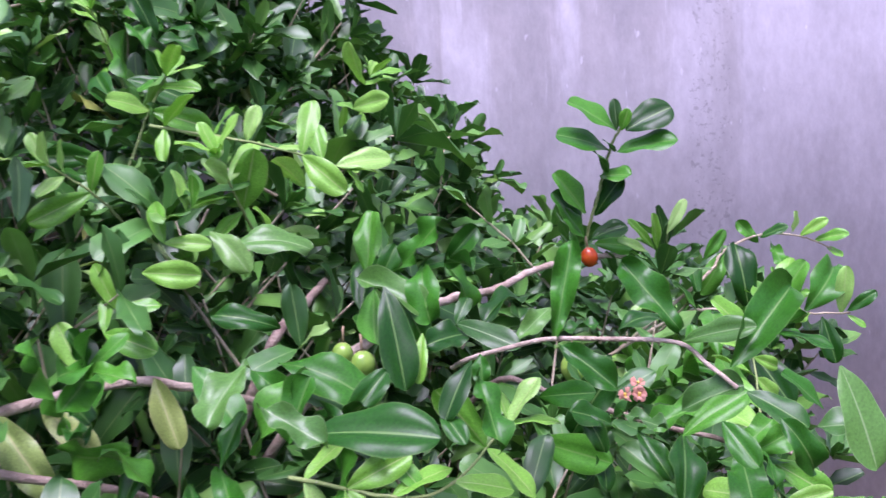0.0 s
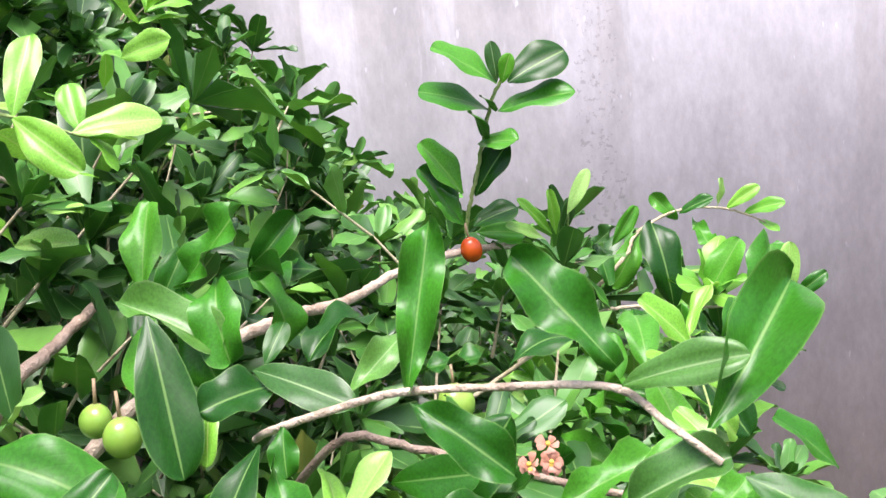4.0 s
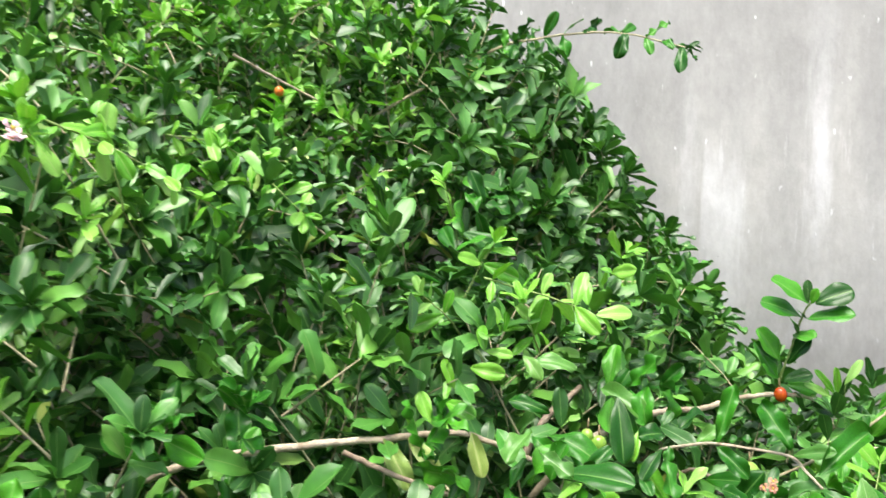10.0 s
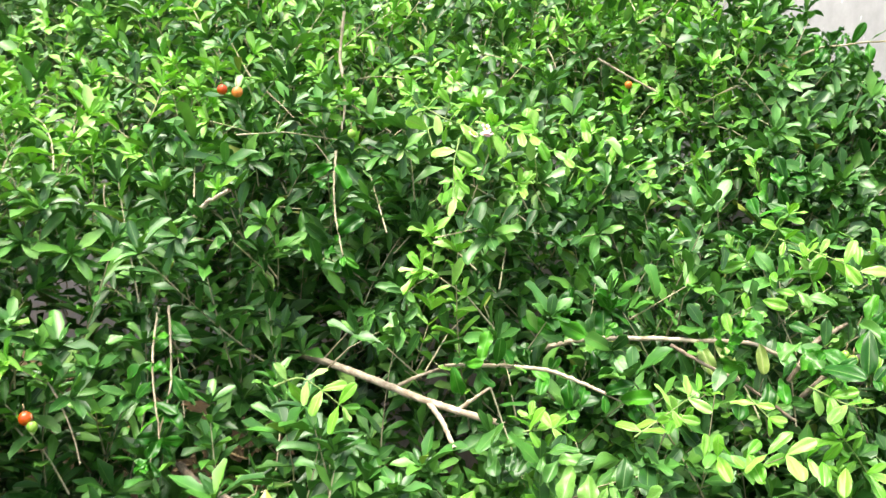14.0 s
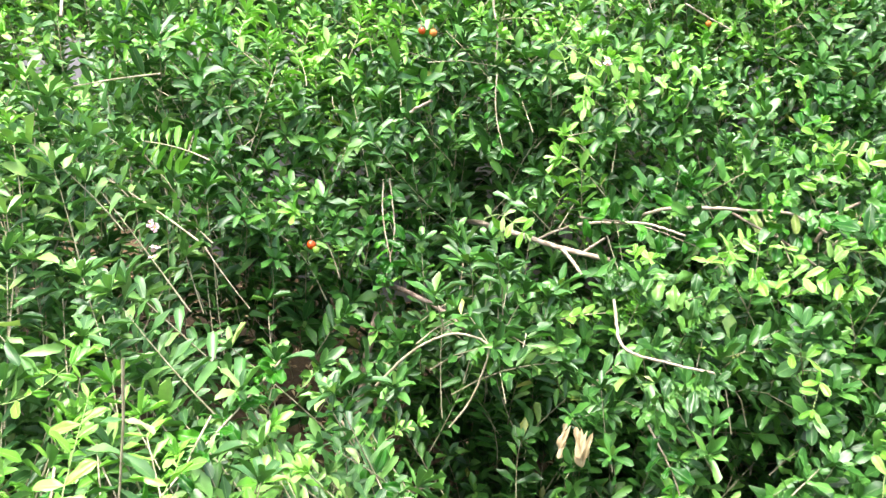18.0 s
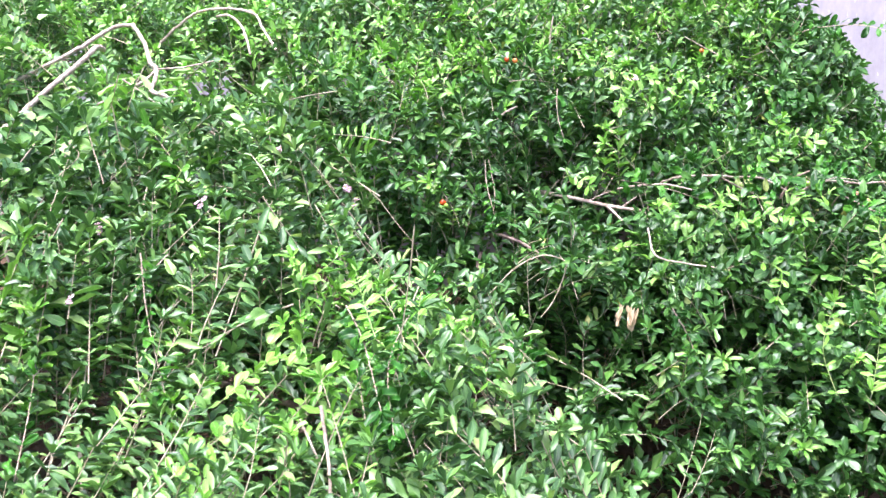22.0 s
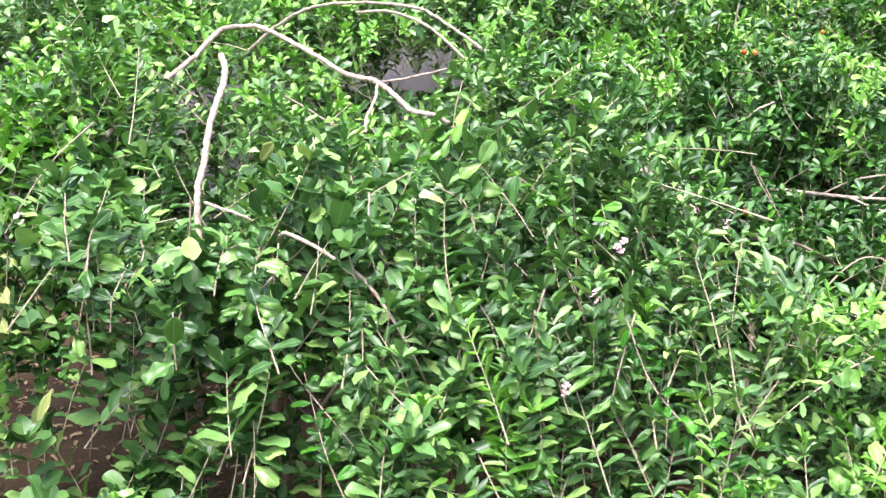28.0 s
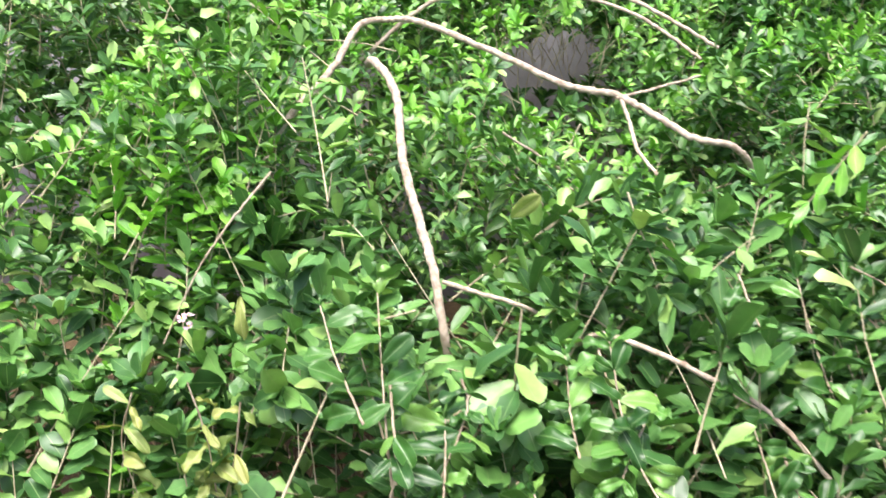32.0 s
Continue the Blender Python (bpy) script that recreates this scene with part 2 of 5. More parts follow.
# rough patches where the skim coat has come off
pm = tex(n, l, 75, 5, rough=0.7)
pz = tex(n, l, 1.4, 2)
along = maths(n, l, "ADD", axis.outputs[0], maths(n, l, "MULTIPLY", mottle.outputs[0], 0.16))
strip = maths(n, l, "LESS_THAN", maths(n, l, "ABSOLUTE", maths(n, l, "SUBTRACT", along, 0.73), 0.0), 0.045)
pit = maths(n, l, "MULTIPLY", maths(n, l, "GREATER_THAN", pm.outputs[0], 0.58), maths(n, l, "MAXIMUM", strip, maths(n, l, "GREATER_THAN", pz.outputs[0], 0.7)))
skim = n.new("ShaderNodeMapRange")
skim.inputs[1].default_value, skim.inputs[2].default_value = 0.62, 0.95
l.new(along, skim.inputs[0])
col = mixed(n, l, maths(n, l, "MULTIPLY", skim.outputs[0], 0.35), col, (0.52, 0.52, 0.54))
col = mixed(n, l, maths(n, l, "MULTIPLY", pit, 0.35), col, (0.2, 0.2, 0.2))
# paint drops and scratches
drops = n.new("ShaderNodeMapRange")
drops.inputs[1].default_value, drops.inputs[2].default_value = 0.7, 0.74
l.new(tex(n, l, 30, 2, stretch=(1.4, 1, 0.6)).outputs[0], drops.inputs[0])
scratch = n.new("ShaderNodeMapRange")
scratch.inputs[1].default_value, scratch.inputs[2].default_value = 0.69, 0.73
l.new(tex(n, l, 9, 4, stretch=(5.0, 1, 0.35), rough=0.6).outputs[0], scratch.inputs[0])
col = mixed(n, l, maths(n, l, "MULTIPLY", maths(n, l, "MAXIMUM", drops.outputs[0], scratch.outputs[0]), 0.6), col, (0.82, 0.82, 0.85))
cloud = n.new("ShaderNodeMapRange")
cloud.inputs[1].default_value, cloud.inputs[2].default_value, cloud.inputs[3].default_value, cloud.inputs[4].default_value = 0.35, 0.65, 0.86, 1.1
l.new(tex(n, l, 4.5, 8, stretch=(1.5, 1, 0.8), rough=0.7).outputs[0], cloud.inputs[0])
hv = n.new("ShaderNodeHueSaturation")
l.new(col, hv.inputs["Color"])
l.new(cloud.outputs[0], hv.inputs["Value"])
grain = n.new("ShaderNodeMapRange")
grain.inputs[1].default_value, grain.inputs[2].default_value, grain.inputs[3].default_value, grain.inputs[4].default_value = 0.3, 0.7, 0.9, 1.1
l.new(tex(n, l, 34, 7, stretch=(1.5, 1, 0.7), rough=0.75).outputs[0], grain.inputs[0])
hv2 = n.new("ShaderNodeHueSaturation")
l.new(hv.outputs[0], hv2.inputs["Color"])
l.new(grain.outputs[0], hv2.inputs["Value"])
l.new(hv2.outputs[0], b.inputs["Base Color"])
bump = n.new("ShaderNodeBump")
bump.inputs["Strength"].default_value, bump.inputs["Distance"].default_value = 0.25, 0.0015
l.new(maths(n, l, "ADD", maths(n, l, "SUBTRACT", fine.outputs[0], maths(n, l, "MULTIPLY", pit, 2.0)), drops.outputs[0]), bump.inputs["Height"])
l.new(bump.outputs[0], b.inputs["Normal"])



def skin(name, stops, rough, scale=60):
    m, n, l, b = mat(name, rough)
    t = tex(n, l, scale, 4)
    r = ramp(n, stops)
    l.new(t.outputs[0], r.inputs[0])
    l.new(r.outputs[0], b.inputs["Base Color"])
    return m


M_RED = skin("ripe_red_skin", ((0.3, (0.34, 0.03, 0.004)), (0.7, (0.52, 0.09, 0.008))), 0.16)
M_ORANGE = skin("orange_skin", ((0.3, (0.7, 0.12, 0.02)), (0.7, (0.75, 0.28, 0.06))), 0.22)
M_GREEN = skin("unripe_green_skin", ((0.3, (0.16, 0.34, 0.04)), (0.7, (0.3, 0.46, 0.08))), 0.2)
M_CALYX = skin("dry_calyx", ((0.3, (0.2, 0.14, 0.08)), (0.7, (0.4, 0.3, 0.17))), 0.7, 200)
M_PINK = skin("pink_petal", ((0.3, (0.75, 0.42, 0.52)), (0.7, (0.85, 0.66, 0.7))), 0.6, 150)
M_DRYFLOWER = skin("withered_flower", ((0.3, (0.3, 0.13, 0.07)), (0.7, (0.56, 0.3, 0.22))), 0.8, 150)
M_STAMEN = skin("yellow_stamen", ((0.3, (0.6, 0.42, 0.05)), (0.7, (0.75, 0.6, 0.1))), 0.6, 200)
M_DRY = skin("dry_leaf", ((0.3, (0.3, 0.2, 0.1)), (0.7, (0.55, 0.42, 0.22))), 0.75, 25)

M_SOIL, n, l, b = mat("brown_soil", 0.95)
big = tex(n, l, 2.5, 6)
fine = tex(n, l, 60, 6)
r1 = ramp(n, ((0.3, (0.032, 0.019, 0.006)), (0.55, (0.085, 0.053, 0.018)), (0.8, (0.19, 0.125, 0.055))))
l.new(maths(n, l, "ADD", maths(n, l, "MULTIPLY", big.outputs[0], 0.5), maths(n, l, "MULTIPLY", fine.outputs[0], 0.5)), r1.inputs[0])
l.new(r1.outputs[0], b.inputs["Base Color"])
bump = n.new("ShaderNodeBump")
bump.inputs["Strength"].default_value, bump.inputs["Distance"].default_value = 0.8, 0.015
l.new(fine.outputs[0], bump.inputs["Height"])
l.new(bump.outputs[0], b.inputs["Normal"])


# ---- builders ----
def part(name, bm, material, parent, label=""):
    me = bpy.data.meshes.new(name)
    bm.to_mesh(me)
    bm.free()
    me.materials.append(material)
    for p in me.polygons:
        p.use_smooth = True
    ob = new(name, me)
    if parent:
        ob.parent = parent
        ob.matrix_basis = parent.matrix_world.inverted() if parent.parent is None and parent.type == "EMPTY" else Matrix()
    if label:
        tagged(ob, label)
    return ob


def raw_mesh(name, verts, faces, mats, uvs=None, index=None, smooth=True):
    """A mesh from arrays of vertices and of quads."""
    me = bpy.data.meshes.new(name)
    nf = len(faces)
    me.vertices.add(len(verts))
    me.vertices.foreach_set("co", np.ascontiguousarray(verts, np.float32).ravel())
    me.loops.add(nf * 4)
    me.loops.foreach_set("vertex_index", np.ascontiguousarray(faces, np.int32).ravel())
    me.polygons.add(nf)
    me.polygons.foreach_set("loop_start", np.arange(0, nf * 4, 4, dtype=np.int32))
    me.polygons.foreach_set("use_smooth", np.full(nf, smooth))
    for m in mats:
        me.materials.append(m)
    if index is not None:
        me.polygons.foreach_set("material_index", np.ascontiguousarray(index, np.int32))
    if uvs is not None:
        layer = me.uv_layers.new(name="UVMap")
        layer.data.foreach_set("uv", np.ascontiguousarray(uvs[faces.ravel()], np.float32).ravel())
    me.update()
    me.validate()
    return me


def box(bm, x0, x1, y0, y1, z0, z1):
    v = [bm.verts.new((x, y, z)) for z in (z0, z1) for y in (y0, y1) for x in (x0, x1)]
    for f in ((0, 2, 3, 1), (4, 5, 7, 6), (0, 1, 5, 4), (2, 6, 7, 3), (0, 4, 6, 2), (1, 3, 7, 5)):
        bm.faces.new([v[k] for k in f])


# ---- the setting: ground and wall ----
rng = np.random.default_rng(7)
gx = np.concatenate([[-400, -60, -15], np.arange(-6, 4.01, 0.12), [15, 60, 400]])
gy = np.concatenate([[-400, -60, -15], np.arange(-4.5, 2.11, 0.12), [15, 60, 400]])
vx, vy = np.meshgrid(gx, gy, indexing="ij")
vz = 0.025 * np.sin(3.1 * vx + 1.3 * vy) * np.sin(2.3 * vy - vx) + 0.012 * rng.standard_normal(vx.shape)
vz[(abs(vx) > 10) | (abs(vy) > 10)] = 0
gi = np.arange(vx.size).reshape(vx.shape)
quads = np.stack([gi[:-1, :-1], gi[1:, :-1], gi[1:, 1:], gi[:-1, 1:]], -1).reshape(-1, 4)
ground = new("ground", raw_mesh("ground", np.stack([vx, vy, vz], -1).reshape(-1, 3), quads, [M_SOIL]))
tagged(ground, "bare reddish brown soil under the shrubs", "ground", kind="structure")

WALL_Y = 2.23
bm = bmesh.new()
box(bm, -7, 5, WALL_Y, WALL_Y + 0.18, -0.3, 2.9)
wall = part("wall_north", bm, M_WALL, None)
tagged(wall, "grey cement plaster wall with whitish vertical runs", "wall", kind="structure")

# unseen wall added behind the camera, holds back light from the low sky
bm = bmesh.new()
box(bm, -9, 7, -5.6, -5.42, -0.3, 1.7)
sky_block = part("sky_block_wall", bm, M_WALL, None)
tagged(sky_block, "unseen low grey plaster wall added to block low sky light", "wall", kind="structure")

# ---- the shrubs' shape: heights of the leafy top over a half-metre plan ----
TOP_LEFT = [
    [0.25, 0.05, -0.08, 0.07, 0.44, 0.46, 0.45, 0.47, 0.61, 0.61, 0.54],
    [0.12, 0.05, -0.16, -0.16, 0.60, 0.40, 0.47, 0.42, 0.68, 0.63, 0.51],
    [-0.10, -0.02, 0.01, -0.20, 0.64, 0.40, 0.46, 0.42, 0.66, 0.62, 0.49],
    [-0.40, -0.57, -0.36, 0.09, 0.47, 0.44, 0.47, 0.44, 0.66, 0.63, 0.49],
    [-0.72, -0.79, -0.79, 0.44, -0.05, 0.38, 0.56, 0.45, 0.65, 0.63, 0.49],
    [-1.38, -0.94, -0.40, -0.07, -0.12, 0.33, 0.55, 0.43, 0.67, 0.63, 0.50],
]
TOP_RIGHT = [
    [-1.50, -1.15, 0.01, 0.19, -0.30, -0.38, 0.57, 0.47, 0.63, 0.62, 0.53],
    [-1.50, -0.94, -0.60, -0.07, 0.03, 0.21, 0.70, 0.37, 0.70, 0.60, 0.58],
    [-1.50, -1.09, -0.61, -0.29, -0.83, -0.41, 0.05, 0.18, 0.62, 0.66, 0.65],
    [-1.46, -0.89, -0.31, -0.39, -0.63, -0.24, -0.14, 0.08, 0.01, -0.02, 0.19],
    [-1.19, -0.99, -0.96, -1.42, -1.50, -0.95, -0.07, -0.40, -0.15, -0.40, -0.52],
    [-1.01, -1.22, -1.50, -1.50, -1.50, -1.13, -0.30, -0.45, -0.41, -0.73, -1.07],
    [-0.91, -1.46, -1.50, -1.50, -1.50, -1.32, -0.88, -0.68, -0.58, -0.92, -1.44],
]
TOP = np.array(TOP_LEFT + TOP_RIGHT)


def spline(u, n):
    u = np.clip(u, 1, n - 2 - 1e-6)
    i = np.floor(u).astype(int)
    t = u - i
    w = np.stack([(1 - t) ** 3, 3 * t**3 - 6 * t**2 + 4, -3 * t**3 + 3 * t**2 + 3 * t + 1, t**3], -1) / 6
    out = np.zeros((len(u), n))
    for k in range(4):
        out[np.arange(len(u)), i - 1 + k] += w[:, k]
    return out


def top(x, y):
    x, y = np.atleast_1d(x).astype(float), np.atleast_1d(y).astype(float)
    return 1.3 + np.einsum("mi,mj,ij->m", spline((x + 4.3) / 0.45, 13), spline((y + 2.1) / 0.45, 11), TOP)


def outward(x, y):
    e = 0.02
    g = np.stack([top(x - e, y) - top(x + e, y), top(x, y - e) - top(x, y + e), np.full(len(x), 2 * e)], -1)
    return g / np.linalg.norm(g, axis=-1, keepdims=True)


# ---- leaves ----
STEPS = {2: (0, 0.62, 1), 4: (0, 0.22, 0.56, 0.87, 1), 7: (0, 0.1, 0.28, 0.5, 0.72, 0.88, 0.97, 1), 15: (0, 0.04, 0.1, 0.18, 0.27, 0.36, 0.45, 0.54, 0.63, 0.72, 0.8, 0.87, 0.93, 0.97, 0.99, 1)}


def leaf_shape(rows, cols, seed, lively=1.0, broad=0.2, folded=(0.1, 0.7), bent=(-0.15, 0.4)):
    """One blade of unit length along +y: rounded, widest past the middle, folded at the midrib, bent and wavy."""
    r = np.random.default_rng(seed)
    v = np.array(STEPS[rows])
    u = np.linspace(-1, 1, cols)
    wide = broad * r.uniform(0.85, 1.15)
    w = wide * np.maximum(2.4 * v**0.85 * (1 - v) ** 0.5, 0.07)
    fold, bend, wave, ph, twist = r.uniform(*folded), r.uniform(*bent), lively * r.uniform(0.025, 0.085), r.uniform(0, 6), r.uniform(-0.35, 0.35)
    beat, curl = r.uniform(8, 13), r.uniform(0.0, 0.55) * (cols > 4)
    bend = bend * lively + 1e-3
    V, U = np.meshgrid(v, u, indexing="ij")
    x = U * w[:, None]
    # margins: wavy, each side in its own step, and rolled under at the rim
    z = fold * abs(x) + wave * np.sin(beat * V + ph + 1.7 * np.sign(U)) * abs(U) ** 1.5 - curl * w[:, None] * np.maximum(abs(U) - 0.55, 0) / 0.45
    x = x * (1 - 0.3 * curl * np.maximum(abs(U) - 0.55, 0))
    a = bend * V * 1.3
    y = np.sin(a) / (bend * 1.3)
    zc = -(1 - np.cos(a)) / (bend * 1.3)
    tw = twist * V
    xx, zz = x * np.cos(tw) - z * np.sin(tw), x * np.sin(tw) + z * np.cos(tw)
    co = np.stack([xx, y + zz * np.sin(a), zc + zz * np.cos(a)], -1).reshape(-1, 3)
    uv = np.stack([U / 2 + 0.5, V], -1).reshape(-1, 2)
    k = np.arange(co.shape[0]).reshape(V.shape)
    f = np.stack([k[:-1, :-1], k[:-1, 1:], k[1:, 1:], k[1:, :-1]], -1).reshape(-1, 4)
    return co, f, uv


KINDS = 12
CLOSE = [leaf_shape(7, 5, 100 + k, 1.0, 0.2, (0.2, 0.85)) for k in range(KINDS)]
FINE = [leaf_shape(4, 3, 100 + k, 1.0, 0.155, (0.35, 1.1)) for k in range(KINDS)]
SMOOTH = [leaf_shape(7, 3, 100 + k, 1.0, 0.165, (0.3, 1.0)) for k in range(KINDS)]
BROAD = [leaf_shape(4, 3, 100 + k, 1.0, 0.2, (0.1, 0.7)) for k in range(KINDS)]
BROAD_CLOSE = [leaf_shape(7, 3, 100 + k, 1.0, 0.265, (0.05, 0.5)) for k in range(KINDS)]
COARSE = [leaf_shape(2, 3, 100 + k, 1.0, 0.2, (0.2, 0.9)) for k in range(KINDS)]


class Leaves:
    """Gathers leaf placements: base, direction, face normal, length, kind of shape, material."""

    def __init__(self):
        self.rows = []

    def add(self, base, way, face, size, shade):
        self.rows.append((np.asarray(base), np.asarray(way), np.asarray(face), np.asarray(size), np.asarray(shade)))

    def arrays(self):
        return [np.concatenate([r[k] for r in self.rows]) for k in range(5)]


def axes_of(way, face):
    way = way / np.linalg.norm(way, axis=-1, keepdims=True)
    side = np.cross(way, face)
    side /= np.linalg.norm(side, axis=-1, keepdims=True) + 1e-9
    return side, way, np.cross(side, way)


def leaf_mesh(name, base, way, face, size, shade, shapes, mats):
    side, way, up = axes_of(way, face)
    kind = rng.integers(0, KINDS, len(base))
    V, F, U, I = [], [], [], []
    count = 0
    for k in range(KINDS):
        s = np.nonzero(kind == k)[0]
        if not len(s):
            continue
        co, f, uv = shapes[k]
        p = base[s][:, None] + size[s][:, None, None] * (co[None, :, 0:1] * side[s][:, None] + co[None, :, 1:2] * way[s][:, None] + co[None, :, 2:3] * up[s][:, None])
        V.append(p.reshape(-1, 3))
        F.append((f[None] + count + len(co) * np.arange(len(s))[:, None, None]).reshape(-1, 4))
        U.append(np.tile(uv, (len(s), 1)))
        I.append(np.repeat(shade[s], len(f)))
        count += len(co) * len(s)
    return raw_mesh(name, np.concatenate(V), np.concatenate(F), mats, np.concatenate(U), np.concatenate(I))


class Twigs:
    """Gathers thin tapered tubes, to be joined into one mesh."""

    def __init__(self, sides=5):
        self.v, self.f, self.n, self.sides = [], [], 0, sides

    def add(self, line, r0, r1):
        line = np.asarray(line, float)
        m, s = len(line), self.sides
        t = np.gradient(line, axis=0)
        t /= np.linalg.norm(t, axis=-1, keepdims=True) + 1e-9
        a = np.cross(t, (0.31, 0.17, 0.93))
        a /= np.linalg.norm(a, axis=-1, keepdims=True) + 1e-9
        b = np.cross(t, a)
        ang = np.linspace(0, 2 * np.pi, s, endpoint=False)
        rad = np.linspace(r0, r1, m)[:, None, None]
        if s > 6:
            rad = rad * (1 + 0.1 * np.sin(np.arange(m) * 2.1 + r0 * 9e3) * np.sin(np.arange(m) * 0.77))[:, None, None]
        ring = line[:, None] + rad * (np.cos(ang)[None, :, None] * a[:, None] + np.sin(ang)[None, :, None] * b[:, None])
        k = self.n + np.arange(m * s).reshape(m, s)
        nx = np.roll(k, -1, axis=1)
        self.v.append(ring.reshape(-1, 3))
        self.f.append(np.stack([k[:-1], nx[:-1], nx[1:], k[1:]], -1).reshape(-1, 4))
        self.n += m * s

    def mesh(self, name, material):
        return raw_mesh(name, np.concatenate(self.v), np.concatenate(self.f), [material])


def unit(v):
    v = np.asarray(v, float)
    return v / (np.linalg.norm(v, axis=-1, keepdims=True) + 1e-9)


def shoot(leaves, twigs, base, way, length, out, young, size, r, droop=0.0, gap=0.024, bare=0.12, flat=0.35, plane=False, thick=0.0015):
    """A long twig with opposite leaves along it, pair after pair, and a rosette at its tip. plane: the pairs lie in two ranks, like the rungs of a ladder, as level shelves turned to the light."""
    m = max(4, int(length / gap))
    t = np.linspace(0, 1, m)
    way, out = unit(way), np.asarray(out)
    curve = r.normal(0, 0.08 if plane else 0.13, 3) + np.array([0, 0, -droop])
    line = base + length * (t[:, None] * way + (t**2)[:, None] * curve)
    twigs.add(line[:: max(1, m // 4)] if m > 6 else line[::2], thick, 0.5 * thick)
    tang = unit(np.gradient(line, axis=0))
    light = unit(np.array([0.05, -0.08, 0.95]) + (0.22 if plane else 0.1) * out)
    if plane:
        a = unit(np.cross(tang, out * (1, 1, 0.3) + r.normal(0, 0.28, 3)))
    else:
        a = unit(np.cross(tang, light + r.normal(0, 0.15, 3)))
    b = np.cross(tang, a)
    keep = np.nonzero(t > bare)[0]
    lean = r.uniform(0.1, 0.5) if plane else r.uniform(0.3, 0.75)
    loose = 0.6 if plane else 1.0
    turn = r.normal(0, 0.2) + np.where(np.arange(m) % 2, r.normal(1.2, 0.3) if r.uniform() > flat and not plane else 0.2, 0.0)
    for s in (-1, 1):
        ang = turn + r.normal(0, 0.14 * loose, m)
        side = s * (np.cos(ang)[:, None] * a + np.sin(ang)[:, None] * b)
        w = unit(side + (lean + 0.7 * t[:, None] ** 3) * tang + r.normal(0, 0.1, (m, 3)))
        face = unit(0.8 * light + 0.3 * tang * np.sign(tang[:, 2:3] + 0.2) + r.normal(0, 0.24 * loose, (m, 3)))
        sz = size * r.uniform(0.75, 1.15, m) * (1.0 - 0.4 * t**4)
        leaves.add(line[keep], w[keep], face[keep], sz[keep], np.full(len(keep), young))
    k = 7
    ang = r.uniform(0, 6.28) + np.arange(k) * 2.4
    side = np.cos(ang)[:, None] * a[-1] + np.sin(ang)[:, None] * b[-1]
    rise = np.linspace(0.35, 1.6, k)[:, None] * r.uniform(0.7, 1.2)
    leaves.add(np.repeat(line[-1:], k, 0), unit(side + rise * tang[-1]), unit(0.8 * light + 0.6 * tang[-1] - 0.4 * side), size * np.linspace(1.1, 0.6, k) * r.uniform(0.85, 1.1, k), np.full(k, young))


def blob(p, spots):
    out = np.zeros(len(p), bool)
    for x, y, z, rad in spots:
        out |= ((p - (x, y, z)) ** 2).sum(-1) < rad * rad
    return out


# pale young growth, and gaps in the leaf cover
BRIGHT = [(-0.13, 0.64, 1.28, 0.1), (-0.06, 0.76, 1.3, 0.07), (-0.6, 0.33, 1.4, 0.18), (-0.02, 0.42, 1.08, 0.12), (-0.33, 0.12, 1.0, 0.1), (-0.65, 0.22, 1.2, 0.08), (-0.6, -0.85, 0.97, 0.22), (-0.7, -1.1, 0.76, 0.25), (-1.45, -1.25, 0.85, 0.16), (0.3, 0.95, 1.14, 0.08), (-2.75, -0.7, 1.4, 0.3)]
# extra pale leaves in these spots stand in for brighter, hazier light
LIGHT_SPOTS = [(-2.2, -0.2, 1.5, 0.45), (-1.5, 0.2, 1.55, 0.4), (-2.7, 0.2, 1.6, 0.5), (-0.75, 1.2, 1.7, 0.4), (-1.2, 0.7, 1.7, 0.4)]
GAPS = [(-0.5, -0.15, 0.66, 0.16), (-0.12, 0.25, 0.75, 0.11), (-0.25, -0.35, 0.55, 0.2), (-2.45, -1.1, 0.45, 0.25)]
GAPS += [(-1.89 - 0.082 * d, -2.5 + d, 1.616 - 0.063 * d, 0.15) for d in (2.5, 2.8, 3.1, 3.4, 3.7, 4.0, 4.3, 4.6)]
# bare branches that stay in sight, each with the way from which it is looked at
HANGING = [(-2.5, -0.33, 1.46), (-2.471, -0.38, 1.467), (-2.395, -0.5, 1.409), (-2.333, -0.7, 1.29), (-2.267, -0.85, 1.201), (-2.226, -0.95, 1.155), (-2.198, -1.0, 1.058)]
ARCHING = [(-2.6, -0.8, 1.259), (-2.624, -0.6, 1.344), (-2.562, -0.4, 1.46), (-2.54, -0.262, 1.544), (-2.47, -0.22, 1.557), (-2.385, -0.27, 1.551), (-2.206, -0.35, 1.489), (-2.032, -0.45, 1.422), (-1.922, -0.506, 1.405), (-1.84, -0.57, 1.37), (-1.77, -0.635, 1.336), (-1.7, -0.632, 1.322)]
FORKED = [(-0.79, 0.308, 1.019), (-0.751, 0.3, 1.019), (-0.6, 0.277, 1.012), (-0.515, 0.267, 1.012)]
REACHING = [(-0.579, 0.31, 1.066), (-0.524, 0.29, 1.081), (-0.434, 0.27, 1.099), (-0.384, 0.26, 1.105), (-0.331, 0.24, 1.105), (-0.285, 0.22, 1.103)]
SLANTING = [(-2.0, -1.05, 1.1), (-1.918, -1.089, 1.092), (-1.83, -1.13, 1.078), (-1.76, -1.16, 1.055), (-1.687, -1.191, 1.026), (-1.615, -1.222, 0.958)]
FRUITING = [(-0.047, 0.69, 1.112), (0.005, 0.77, 1.113), (0.046, 0.82, 1.107), (0.077, 0.86, 1.111), (0.131, 0.9, 1.113)]
